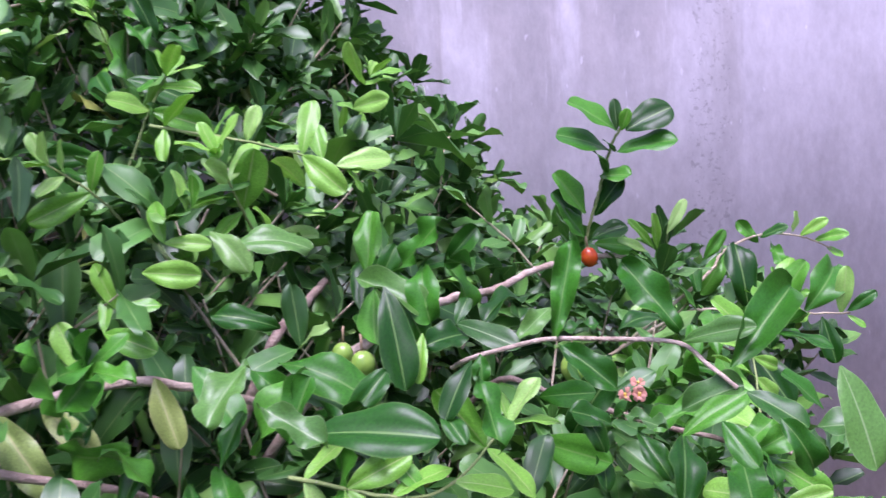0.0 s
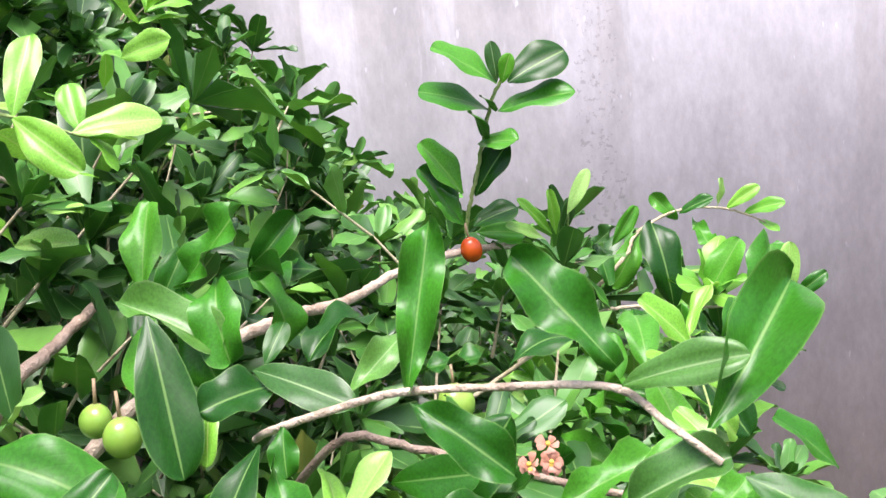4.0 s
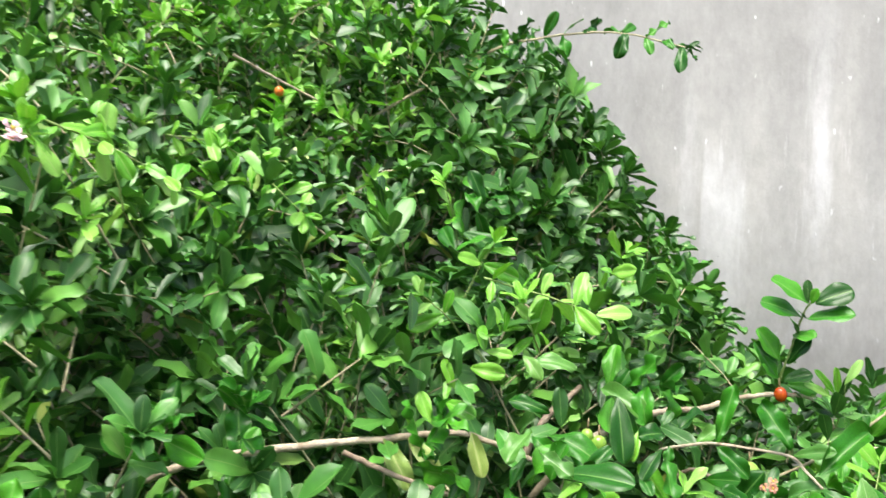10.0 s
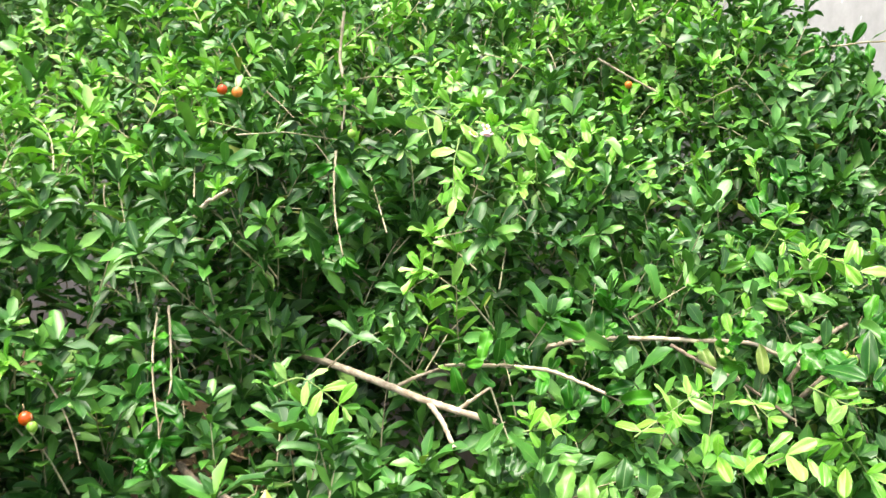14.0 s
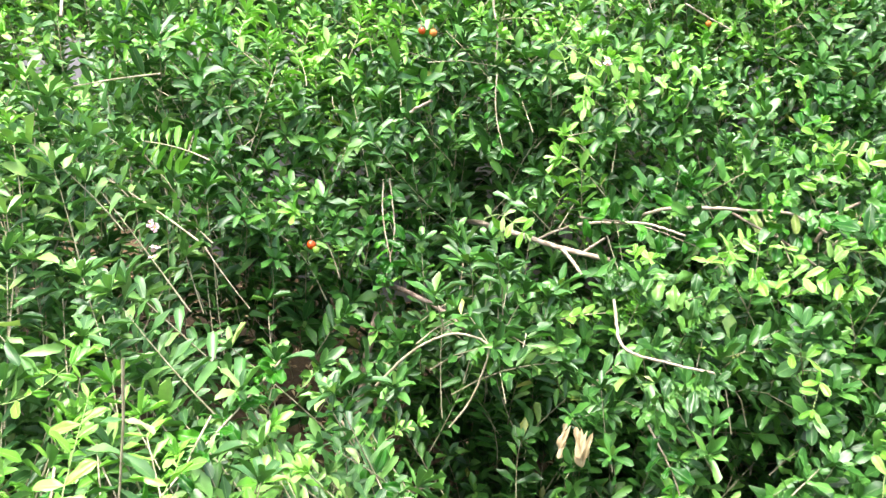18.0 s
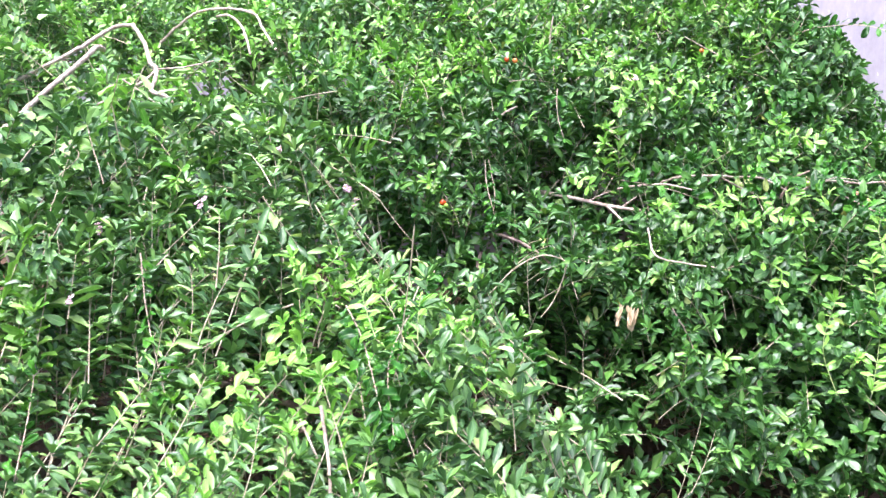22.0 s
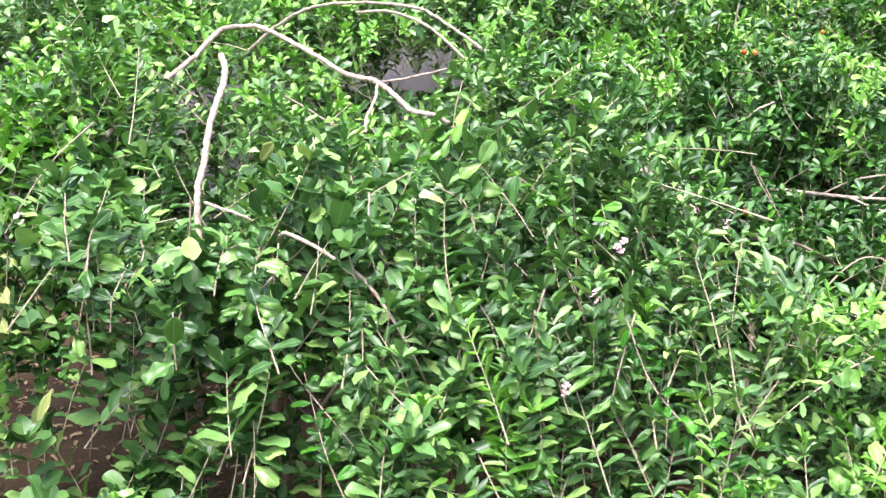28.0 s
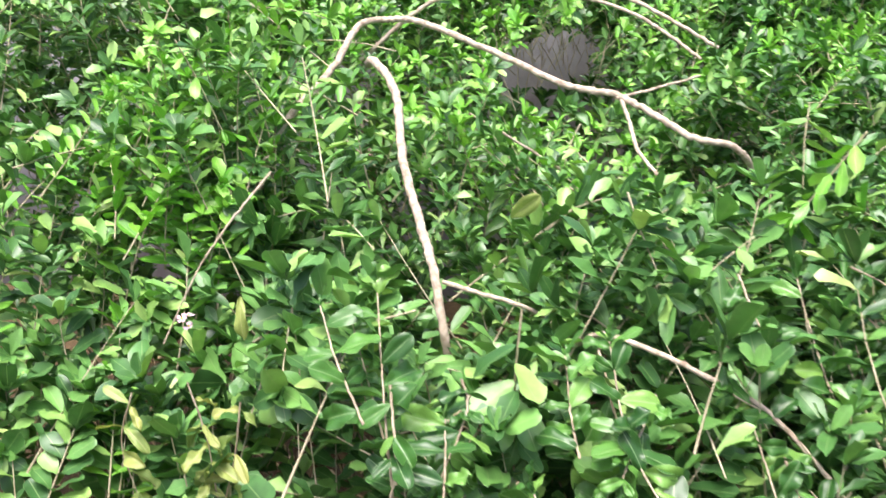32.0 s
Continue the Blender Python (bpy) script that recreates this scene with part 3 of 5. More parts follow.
GAPS += [(-0.7, -0.02, 1.08, 0.1), (-0.6, 0.06, 1.12, 0.06), (-0.86, 0.26, 1.16, 0.07), (-0.3, -0.28, 0.62, 0.14), (-0.15, -0.18, 0.5, 0.15), (-0.48, -0.15, 0.72, 0.12), (-0.62, -0.08, 0.78, 0.07), (-0.48, -0.12, 0.71, 0.12), (-0.42, -0.5, 0.72, 0.1), (-0.05, 0.53, 1.03, 0.05), (-0.14, 0.45, 1.02, 0.05), (-1.35, -1.2, 1.03, 0.05), (-1.12, -1.1, 0.83, 0.08), (-2.0, -1.28, 0.75, 0.1), (-2.56, -1.33, 0.95, 0.13), (-2.31, -1.44, 1.0, 0.1), (-2.26, -1.44, 0.87, 0.12), (-1.0, -0.9, 0.94, 0.06), (-1.86, -1.43, 0.6, 0.14), (-1.16, -1.38, 0.55, 0.08)]
GAPS += [(0.026, 0.6, 1.04, 0.035), (0.085, 0.61, 1.035, 0.04), (-0.022, 0.59, 1.05, 0.035), (-0.082, 0.59, 1.075, 0.03), (0.04, 0.57, 1.06, 0.025), (0.1, 0.65, 1.06, 0.03)]
GAPS += [(-0.5, 0.03, 1.2, 0.08), (-0.58, 0.16, 1.18, 0.07)]
# the way through under the leaf roof to the wall
THROUGH = [(-2.0 - 0.1 * d - 0.1 * k + 0.04 * math.sin(9 * d + k), d, 1.45 - 0.04 * d - 0.03 * k + 0.03 * math.sin(7 * d + 2 * k), 0.08 + 0.05 * ((3 * k + int(20 * d)) % 3) / 2) for d in (-0.1, 0.05, 0.2, 0.35, 0.5, 0.65, 0.8, 0.95, 1.1, 1.25, 1.4, 1.55, 1.7, 1.85, 2.0, 2.1) for k in (0, 1, 2)]
HOLLOW = [(-0.589, -0.2, 0.888, 0.095), (-0.671, -0.08, 0.85, 0.095), (-0.534, -0.2, 0.813, 0.095), (-0.612, -0.08, 0.77, 0.095), (-0.479, -0.2, 0.739, 0.095), (-0.555, -0.08, 0.691, 0.095), (-0.41, -0.2, 0.67, 0.095), (-0.481, -0.08, 0.618, 0.095), (-0.36, -0.2, 0.85, 0.095), (-0.428, -0.08, 0.809, 0.095), (-0.322, -0.2, 0.749, 0.095), (-0.387, -0.08, 0.701, 0.095), (-0.284, -0.2, 0.647, 0.095), (-0.347, -0.08, 0.593, 0.095)]
GAPS += THROUGH + HOLLOW
GAPS += [(-0.85, -0.1, 1.1, 0.09), (-0.75, -0.08, 1.03, 0.09), (-0.95, -0.05, 1.15, 0.07)]
GAPS += [(0.142, 0.875, 1.116, 0.04), (0.135, 0.83, 1.128, 0.035), (0.125, 0.78, 1.14, 0.035), (0.115, 0.72, 1.15, 0.03)]
LOOKED = [(-0.336, 0.48, 1.121), (-0.305, 0.505, 1.12)]
for line, way, rad in ((HANGING, (0.25, -0.95, 0.15), 0.085), (ARCHING[2:], (0.3, -0.93, 0.1), 0.085), (LOOKED, (0.4, -0.85, 0.25), 0.06), (FORKED, (0.5, -0.78, 0.3), 0.07), (REACHING, (0.5, -0.78, 0.3), 0.035), (SLANTING[1:], (0.1, -0.95, 0.25), 0.06), (FRUITING, (0.0, -0.95, 0.25), 0.05)):
    for p, q in zip(line[:-1], line[1:]):
        for t in (0.0, 0.5):
            for d in (0.0, 0.08, 0.16):
                GAPS.append(tuple(p[k] + t * (q[k] - p[k]) + d * way[k] for k in range(3)) + (rad,))
# rounded clumps that stand out of the general slope: centre and half-sizes
CLUMPS = [
    (-0.36, 1.3, 1.28, 0.3, 0.32, 0.3),
    (-0.48, 1.4, 1.48, 0.32, 0.34, 0.28),
    (-0.46, 1.55, 1.35, 0.4, 0.35, 0.3),
    (-0.78, 1.5, 1.6, 0.4, 0.4, 0.3),
    (-0.72, 0.5, 1.3, 0.2, 0.2, 0.18),
    (-0.62, 0.05, 0.94, 0.19, 0.19, 0.17),
    (-1.4, -1.05, 0.9, 0.25, 0.24, 0.25),
    (-1.3, -0.65, 1.15, 0.24, 0.22, 0.22),
    (-1.5, 0.0, 1.35, 0.35, 0.3, 0.22),
    (-2.3, -1.2, 0.95, 0.3, 0.28, 0.3),
    (-2.75, -0.65, 1.3, 0.28, 0.28, 0.26),
    (-1.05, 0.35, 1.35, 0.2, 0.2, 0.18),
    (-0.16, 0.76, 1.15, 0.15, 0.15, 0.15),
    (-0.04, 1.55, 1.02, 0.18, 0.2, 0.17),
    (0.1, 1.4, 0.97, 0.18, 0.2, 0.13),
    (0.24, 0.97, 1.0, 0.13, 0.12, 0.09),
]

SHRUBS = [
    ("acerola_shrub", (-0.75, 1.2, 0), "glossy green acerola shrub with ripe fruit beside the plaster wall"),
    ("acerola_shrub", (-0.95, -0.35, 0), "low spreading acerola shrub with pink flowers and dark gaps"),
    ("acerola_shrub", (-2.3, -0.45, 0), "leafy acerola shrub with bare pale arching branches over soil"),
]
bases = []
for name, at, label in SHRUBS:
    e = new(name)
    e.location = at
    bases.append(tagged(e, label, "shrub", group="acerola shrubs along the wall"))
bpy.context.view_layer.update()
gather = [(Leaves(), Twigs(4)) for _ in SHRUBS]
inner = [Leaves() for _ in SHRUBS]
close = [Leaves() for _ in SHRUBS]


def nearest(p):
    d = np.array([[(q[0] - s[1][0]) ** 2 + 0.55 * (q[1] - s[1][1]) ** 2 for s in SHRUBS] for q in p])
    return d.argmin(1)


def sprout(tip, out, target, r, size, outer):
    if not len(tip):
        return
    own, bright, light_spot = nearest(tip), blob(tip, BRIGHT), blob(tip, LIGHT_SPOTS)
    up = np.array([0, 0, 1.0])
    for k in range(len(tip)):
        x, y, _ = tip[k]
        low = outer and y < -0.25
        if low and r.uniform() < 0.28:
            continue
        plane = low and r.uniform() < 0.8
        length = r.uniform(0.1, 0.34) if not (x > -0.7 and y > 0.8) else r.uniform(0.07, 0.18)
        if plane:
            # up along the face of the shrub, so that the ranks of leaves lie open
            length = r.uniform(0.17, 0.42)
            way = unit(up - 0.75 * (up @ out[k]) * out[k] + 0.12 * out[k] + r.normal(0, 0.2, 3))
        else:
            hang = outer and y < -0.6 and r.uniform() < 0.35
            way = unit(out[k] * 0.6 + np.array([0, 0, -0.6 if hang else 0.5]) + r.normal(0, 0.36, 3))
        young = int(r.uniform() < ((0.6 if x < -0.3 else 0.1) if bright[k] else 0.62 if light_spot[k] else (0.02 if x > -0.9 and y > 0.75 else 0.06))) if outer else 0
        lv, tw = target[own[k]]
        near = 1.25 if outer and y < -0.75 and x < -1.3 else 1.0
        near *= 0.8 if young else 1.0
        if outer and (y < -1.1 and x < -1.6 or 0.1 < y < 1.05 and x > -0.45):
            lv = close[own[k]]
        shoot(lv, tw, tip[k] - length * way, way, length, out[k], young, near * size * r.uniform(0.8, 1.15), r, droop=r.uniform(0, 0.12 if plane else 0.3), gap=r.uniform(0.024, 0.034) if plane else r.uniform(0.022, 0.031), flat=0.85 if y < 0.1 else 0.3, plane=plane, thick=r.uniform(0.0016, 0.0024) if low else 0.0016)


# open air between the shrub and the wall: pairs of slopes that bound it
AIR = [
    ((0.901, 0.013, 0.434, 0.599), (0.202, 0.107, 0.974, 1.284)),
    ((0.887, 0.01, 0.461, 0.634), (0.278, 0.056, 0.959, 1.225)),
    ((0.849, 0.043, 0.527, 0.751), (0.229, 0.129, 0.965, 1.322)),
    ((0.785, 0.064, 0.617, 0.904), (0.323, 0.122, 0.939, 1.293)),
    ((0.754, 0.072, 0.653, 1.008), (0, 0.6, 0.8, 1.678)),
    ((0.852, 0.186, 0.489, 0.944), (0, 0.6, 0.8, 1.678)),
]


def in_air(p, margin):
    out = np.zeros(len(p), bool)
    for a, c in AIR:
        out |= (p @ np.array(a[:3]) > a[3] + margin) & (p @ np.array(c[:3]) > c[3] + margin)
    return out & (p[:, 1] > 0.3)


def trim(rows, r, deep=False):
    """Drops the leaves that would stand out into open air or across the bare branches."""
    base, way, face, size, young = rows
    mid, tip = base + 0.5 * size[:, None] * unit(way), base + 0.9 * size[:, None] * unit(way)
    if deep:
        # inside the shrubs only the way through to the wall and the hollow over the soil are open
        bad = blob(mid, THROUGH + HOLLOW)
    else:
        front = (abs(mid[:, 0] - 0.03) < 0.3) & (mid[:, 1] > 0.25) & (mid[:, 1] < 0.62) & (mid[:, 2] > 1.01) & (r.uniform(0, 1, len(mid)) < 0.75)
        bad = front | in_air(mid, 0.004) | in_air(tip, r.uniform(-0.004, 0.022, len(base))) | blob(mid, [(x, y, z, 0.8 * q) for x, y, z, q in GAPS])
    return [v[~bad] for v in rows]


def free(tip):
    x, y, z = tip.T
    beside = in_air(tip, -0.01) | (x > 0.4 * y) & (z > 1.22 - 0.32 * y) | (x > 0.08) & (y > 0.98) & (z > 1.25 - 0.1 * y)
    beside |= (x > 0.4) & (y > 0.6)
    return ~beside & ~blob(tip, GAPS) & (tip[:, 2] > 0.05) & (tip[:, 1] < WALL_Y - 0.14)


def cover(number, depth0, depth1, target, seed, size, outer):
    """Shoots all over the slope of the shrubs, between two depths under it; fewer where nobody looks in."""
    r = np.random.default_rng(seed)
    n = number * 9
    x, y = r.uniform(-4.3, 1.0, n), r.uniform(-1.75, 2.1, n)
    out, z = outward(x, y), top(x, y)
    share = np.clip(1 / out[:, 2], 1, 3.0) / 3.0
    share *= np.where((y > 0.9) & (x < -1.3), 0.55, 1.0) * np.where(x < -3.1, 0.6, 1.0)
    ok = (r.uniform(0, 1, n) < share) & (z > 0.1)
    x, y, z, out = x[ok][:number], y[ok][:number], z[ok][:number], out[ok][:number]
    lump = 0.045 * np.sin(7 * x + 2) * np.sin(6 * y + 1) + 0.045 * np.sin(15 * x + y) * np.sin(13 * y)
    tip = np.stack([x, y, z], -1) + out * (lump - r.uniform(depth0, depth1, len(x)))[:, None]
    skirt = (tip[:, 0] < -2.2) & (tip[:, 2] < 0.88) | (tip[:, 0] < -1.6) & (tip[:, 2] < 0.5)
    ok = free(tip) & (~skirt | (r.uniform(0, 1, len(tip)) < (0.4 if outer else 0.0)))
    sprout(tip[ok], out[ok], target, r, size, outer)


def clumps(target, seed, size, depth, dense, outer):
    r = np.random.default_rng(seed)
    for *c, rx, ry, rz in CLUMPS:
        n = int(dense * (rx * ry + ry * rz + rz * rx))
        d = unit(r.normal(0, 1, (n, 3)))
        d = d[d[:, 2] > -0.35]
        half = np.array([rx, ry, rz])
        tip = np.array(c) + d * half * (1 - r.uniform(0, depth, len(d)))[:, None]
        ok = free(tip) & ~((tip[:, 0] < -2.2) & (tip[:, 2] < 0.8)) & (tip[:, 2] > top(tip[:, 0], tip[:, 1]) - 0.05)
        sprout(tip[ok], unit(d / half)[ok], target, r, size, outer)


under = [(inner[k], gather[k][1]) for k in range(3)]
cover(4200, -0.05, 0.07, gather, 11, 0.057, True)
cover(3500, 0.08, 0.34, under, 12, 0.06, False)
cover(1100, 0.35, 0.7, under, 15, 0.066, False)
clumps(gather, 13, 0.057, 0.18, 360, True)
clumps(under, 14, 0.058, 0.6, 170, False)


def fill(number, seed, x0, x1, y0, y1, most):
    """Leafy twigs deep inside a shrub, where little light comes through."""
    r = np.random.default_rng(seed)
    x, y = r.uniform(x0, x1, number), r.uniform(y0, y1, number)
    z = top(x, y) * r.uniform(0.35, most, number)
    tip = np.stack([x, y, z], -1)
    ok = free(tip)
    sprout(tip[ok], outward(x, y)[ok], under, r, 0.058, False)


fill(600, 19, -0.6, 0.3, 0.5, 1.4, 0.88)
fill(420, 22, -0.4, 0.32, 0.35, 0.95, 0.84)
fill(220, 20, -1.0, -0.45, 0.15, 0.5, 0.8)


def canes(number, seed):
    """Bare pale ends of twigs that lie over the leaves."""
    r = np.random.default_rng(seed)
    x, y = r.uniform(-3.0, 0.3, number), r.uniform(-1.5, 1.4, number)
    out, z = outward(x, y), top(x, y)
    p = np.stack([x, y, z], -1)
    ok = (z > 0.3) & free(p) & (out[:, 2] < 0.95) & ~((x > -0.75) & (y > -0.2))
    own = nearest(p)
    for k in np.nonzero(ok)[0]:
        slope = unit(np.array([out[k][0], out[k][1], -1.0]) * r.uniform(0.3, 1, 3) + r.normal(0, 0.6, 3))
        slope = unit(slope - 0.85 * out[k] * (slope @ out[k]))
        length = r.uniform(0.05, 0.18)
        a = p[k] + out[k] * r.uniform(-0.05, 0.03)
        t = np.linspace(0, 1, 5)[:, None]
        rad = r.uniform(0.0009, 0.0017)
        pale[own[k]].add(a + length * (t * slope + t**2 * r.normal(0, 0.12, 3)), rad, rad * 0.6)


pale = [Twigs(5) for _ in SHRUBS]
canes(55, 17)
# ---- single leaves near the camera ----
BLADES = [leaf_shape(15, 7, 300 + k, 1.5 if k < 7 else 0.4, 0.235, (0.25, 0.95), (-0.1, 0.7)) for k in range(10)]
BLADE_MESH = {}
for k, (co, f, uv) in enumerate(BLADES):
    for key, m in (("mature", M_LEAF_ONE), ("light", M_LIGHT_ONE), ("young", M_YOUNG_ONE), ("yellow", M_YELLOW), ("withered", M_WITHERED)):
        BLADE_MESH[k, key] = raw_mesh("leaf", co, f, [m], uv)


def leaf(parent, base, tip, face, r, key="mature", wide=1.0, kind=None):
    base, tip = np.array(base, float), np.array(tip, float)
    size = np.linalg.norm(tip - base)
    side, way, up = axes_of((tip - base)[None], np.asarray(face, float)[None])
    ob = new("leaf", BLADE_MESH[int(r.integers(7 if key == "young" else 0, 10)) if kind is None else kind, key])
    m = Matrix(np.vstack([np.column_stack([side[0] * size * wide, way[0] * size, up[0] * size, base]), [0, 0, 0, 1]]).tolist())
    ob.parent = parent
    ob.matrix_basis = Matrix.Translation(-parent.location) @ m
    return ob


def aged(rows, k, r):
    """Gives leaves the brightened colour that stands in for stronger light: all over the left-hand shrub, few in the
    dense middle.
    """
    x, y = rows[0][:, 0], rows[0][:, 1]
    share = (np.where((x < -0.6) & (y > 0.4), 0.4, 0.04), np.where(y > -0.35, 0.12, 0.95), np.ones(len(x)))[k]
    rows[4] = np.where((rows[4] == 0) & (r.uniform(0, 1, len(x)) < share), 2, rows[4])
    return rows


def take(rows, x0, x1, y0, y1, most):
    """Splits off the leaves that stand in a stretch of the plan."""
    base = rows[0]
    pick = np.nonzero((base[:, 0] > x0) & (base[:, 0] < x1) & (base[:, 1] > y0) & (base[:, 1] < y1))[0][:most]
    rest = np.setdiff1d(np.arange(len(base)), pick)
    return [v[pick] for v in rows], [v[rest] for v in rows]


def leaves_of(parent, rows, r, key):
    base, way, face, size, young = rows
    for k in range(len(base)):
        leaf(parent, base[k], base[k] + unit(way[k]) * size[k], face[k], r, ("mature", "young", "light")[young[k]], 1.3 if key == "light" else 1.0)


KINDS_OF_LEAF = [M_LEAF, M_YOUNG, M_BRIGHTENED]
r = np.random.default_rng(71)
for k, e in enumerate(bases):
    lv, tw = gather[k]
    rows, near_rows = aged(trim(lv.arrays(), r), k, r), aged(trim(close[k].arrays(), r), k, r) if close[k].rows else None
    if k == 0:
        single, near_rows = take(near_rows, -0.1, 0.3, 0.42, 0.8, 90)
    elif k == 1:
        single, rows = take(rows, -0.75, -0.3, -1.35, -0.85, 210)
    else:
        single, near_rows = take(near_rows, -2.3, -1.7, -1.7, -1.15, 110)
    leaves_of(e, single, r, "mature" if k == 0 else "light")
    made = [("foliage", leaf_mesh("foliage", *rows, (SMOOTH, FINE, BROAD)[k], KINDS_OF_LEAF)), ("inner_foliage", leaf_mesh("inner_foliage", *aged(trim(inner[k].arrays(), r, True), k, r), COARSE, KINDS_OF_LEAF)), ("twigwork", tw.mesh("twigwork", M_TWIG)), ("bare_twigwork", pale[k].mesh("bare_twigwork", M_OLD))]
    if near_rows is not None:
        made.append(("close_foliage", leaf_mesh("close_foliage", *near_rows, BROAD_CLOSE if k == 2 else CLOSE, KINDS_OF_LEAF)))
    for nm, data in made:
        ob = new(nm, data)
        ob.parent = e
        ob.matrix_basis = e.matrix_world.inverted()
        tagged(ob, kind="stuff")


r = np.random.default_rng(21)
A, B, C = bases
UPRIGHT_LEAVES = [
    (0.169, 0.880, 1.236, 0.131, 0.880, 1.267, 1.00, "mature"),
    (0.177, 0.880, 1.236, 0.216, 0.880, 1.257, 1.00, "mature"),
    (0.162, 0.885, 1.218, 0.120, 0.880, 1.241, 1.00, "mature"),
    (0.169, 0.885, 1.216, 0.217, 0.870, 1.229, 0.90, "mature"),
    (0.169, 0.880, 1.237, 0.167, 0.875, 1.263, 0.70, "light"),
    (0.173, 0.880, 1.236, 0.176, 0.870, 1.254, 0.80, "young"),
    (0.153, 0.890, 1.194, 0.175, 0.870, 1.198, 1.10, "mature"),
]
LOWER_LEAVES = [
    (0.148, 0.895, 1.155, 0.169, 0.885, 1.191, 0.90, "mature"),
    (0.139, 0.895, 1.158, 0.116, 0.895, 1.197, 1.00, "mature"),
    (0.137, 0.900, 1.136, 0.114, 0.895, 1.178, 1.00, "mature"),
    (0.138, 0.900, 1.134, 0.120, 0.890, 1.160, 1.00, "mature"),
    (0.145, 0.900, 1.132, 0.176, 0.900, 1.144, 1.20, "mature"),
    (0.150, 0.915, 1.124, 0.187, 0.920, 1.121, 0.95, "mature"),
    (0.158, 0.890, 1.196, 0.151, 0.870, 1.217, 1.10, "mature"),
    (0.167, 0.885, 1.216, 0.159, 0.870, 1.230, 1.00, "mature"),
]
FRONT_LEAVES = [
    (0.120, 0.470, 1.161, 0.097, 0.490, 1.192, 1.25, "mature"),
    (0.140, 0.450, 1.146, 0.178, 0.470, 1.182, 0.85, "mature"),
    (0.121, 0.470, 1.155, 0.147, 0.450, 1.169, 0.90, "light"),
    (0.101, 0.550, 1.138, 0.126, 0.560, 1.157, 1.20, "mature"),
    (0.058, 0.500, 1.151, 0.072, 0.520, 1.199, 0.80, "mature"),
    (0.023, 0.600, 1.135, 0.042, 0.620, 1.166, 1.05, "mature"),
    (0.005, 0.600, 1.137, 0.014, 0.610, 1.152, 1.30, "mature"),
    (0.005, 0.550, 1.151, 0.035, 0.520, 1.148, 0.90, "light"),
    (0.039, 0.550, 1.136, 0.064, 0.570, 1.153, 0.90, "light"),
    (0.066, 0.550, 1.142, 0.091, 0.550, 1.144, 1.10, "mature"),
    (0.014, 0.550, 1.144, -0.008, 0.530, 1.150, 1.40, "mature"),
    (0.017, 0.500, 1.146, 0.016, 0.490, 1.135, 1.50, "mature"),
    (0.011, 0.480, 1.149, -0.005, 0.460, 1.130, 1.10, "mature"),
    (0.014, 0.480, 1.143, 0.022, 0.450, 1.114, 0.95, "mature"),
]
SPREAD_LEAVES = [
    (0.058, 0.480, 1.155, 0.082, 0.460, 1.140, 1.00, "mature"),
    (0.050, 0.520, 1.112, 0.074, 0.500, 1.120, 1.20, "mature"),
    (0.088, 0.500, 1.100, 0.069, 0.490, 1.115, 1.30, "mature"),
    (-0.040, 0.600, 1.165, -0.028, 0.560, 1.117, 0.95, "mature"),
    (-0.017, 0.590, 1.135, -0.021, 0.570, 1.112, 0.80, "young"),
    (-0.104, 0.550, 1.133, -0.051, 0.520, 1.138, 1.15, "mature"),
    (-0.068, 0.420, 1.137, -0.014, 0.400, 1.146, 1.05, "mature"),
    (-0.087, 0.400, 1.160, -0.059, 0.390, 1.145, 1.20, "light"),
    (-0.063, 0.650, 1.162, -0.020, 0.620, 1.150, 0.90, "light"),
    (-0.057, 0.680, 1.156, -0.054, 0.700, 1.201, 1.00, "mature"),
    (-0.110, 0.600, 1.142, -0.141, 0.580, 1.163, 1.10, "mature"),
    (-0.118, 0.500, 1.214, -0.076, 0.500, 1.230, 1.15, "light"),
    (-0.111, 0.450, 1.232, -0.094, 0.430, 1.224, 1.20, "light"),
    (-0.111, 0.500, 1.149, -0.127, 0.460, 1.141, 1.10, "light"),
]
CORNER_LEAVES = [
    (-0.156, 0.550, 1.135, -0.127, 0.520, 1.113, 1.20, "mature"),
    (0.141, 0.430, 1.140, 0.161, 0.410, 1.133, 1.35, "mature"),
    (0.169, 0.430, 1.119, 0.194, 0.420, 1.127, 1.20, "light"),
    (0.160, 0.370, 1.171, 0.169, 0.350, 1.138, 1.25, "light"),
    (0.126, 0.420, 1.130, 0.135, 0.400, 1.118, 1.20, "mature"),
    (0.146, 0.400, 1.138, 0.159, 0.380, 1.125, 1.10, "mature"),
    (0.069, 0.500, 1.112, 0.083, 0.480, 1.099, 1.20, "mature"),
    (0.117, 0.460, 1.121, 0.141, 0.450, 1.138, 1.10, "light"),
    (0.207, 0.500, 1.101, 0.188, 0.500, 1.123, 1.20, "mature"),
    (-0.007, 0.470, 1.126, 0.004, 0.450, 1.119, 1.20, "mature"),
    (-0.113, 0.520, 1.139, -0.092, 0.500, 1.128, 1.30, "mature"),
    (0.088, 0.470, 1.118, 0.105, 0.450, 1.117, 1.00, "light"),
]
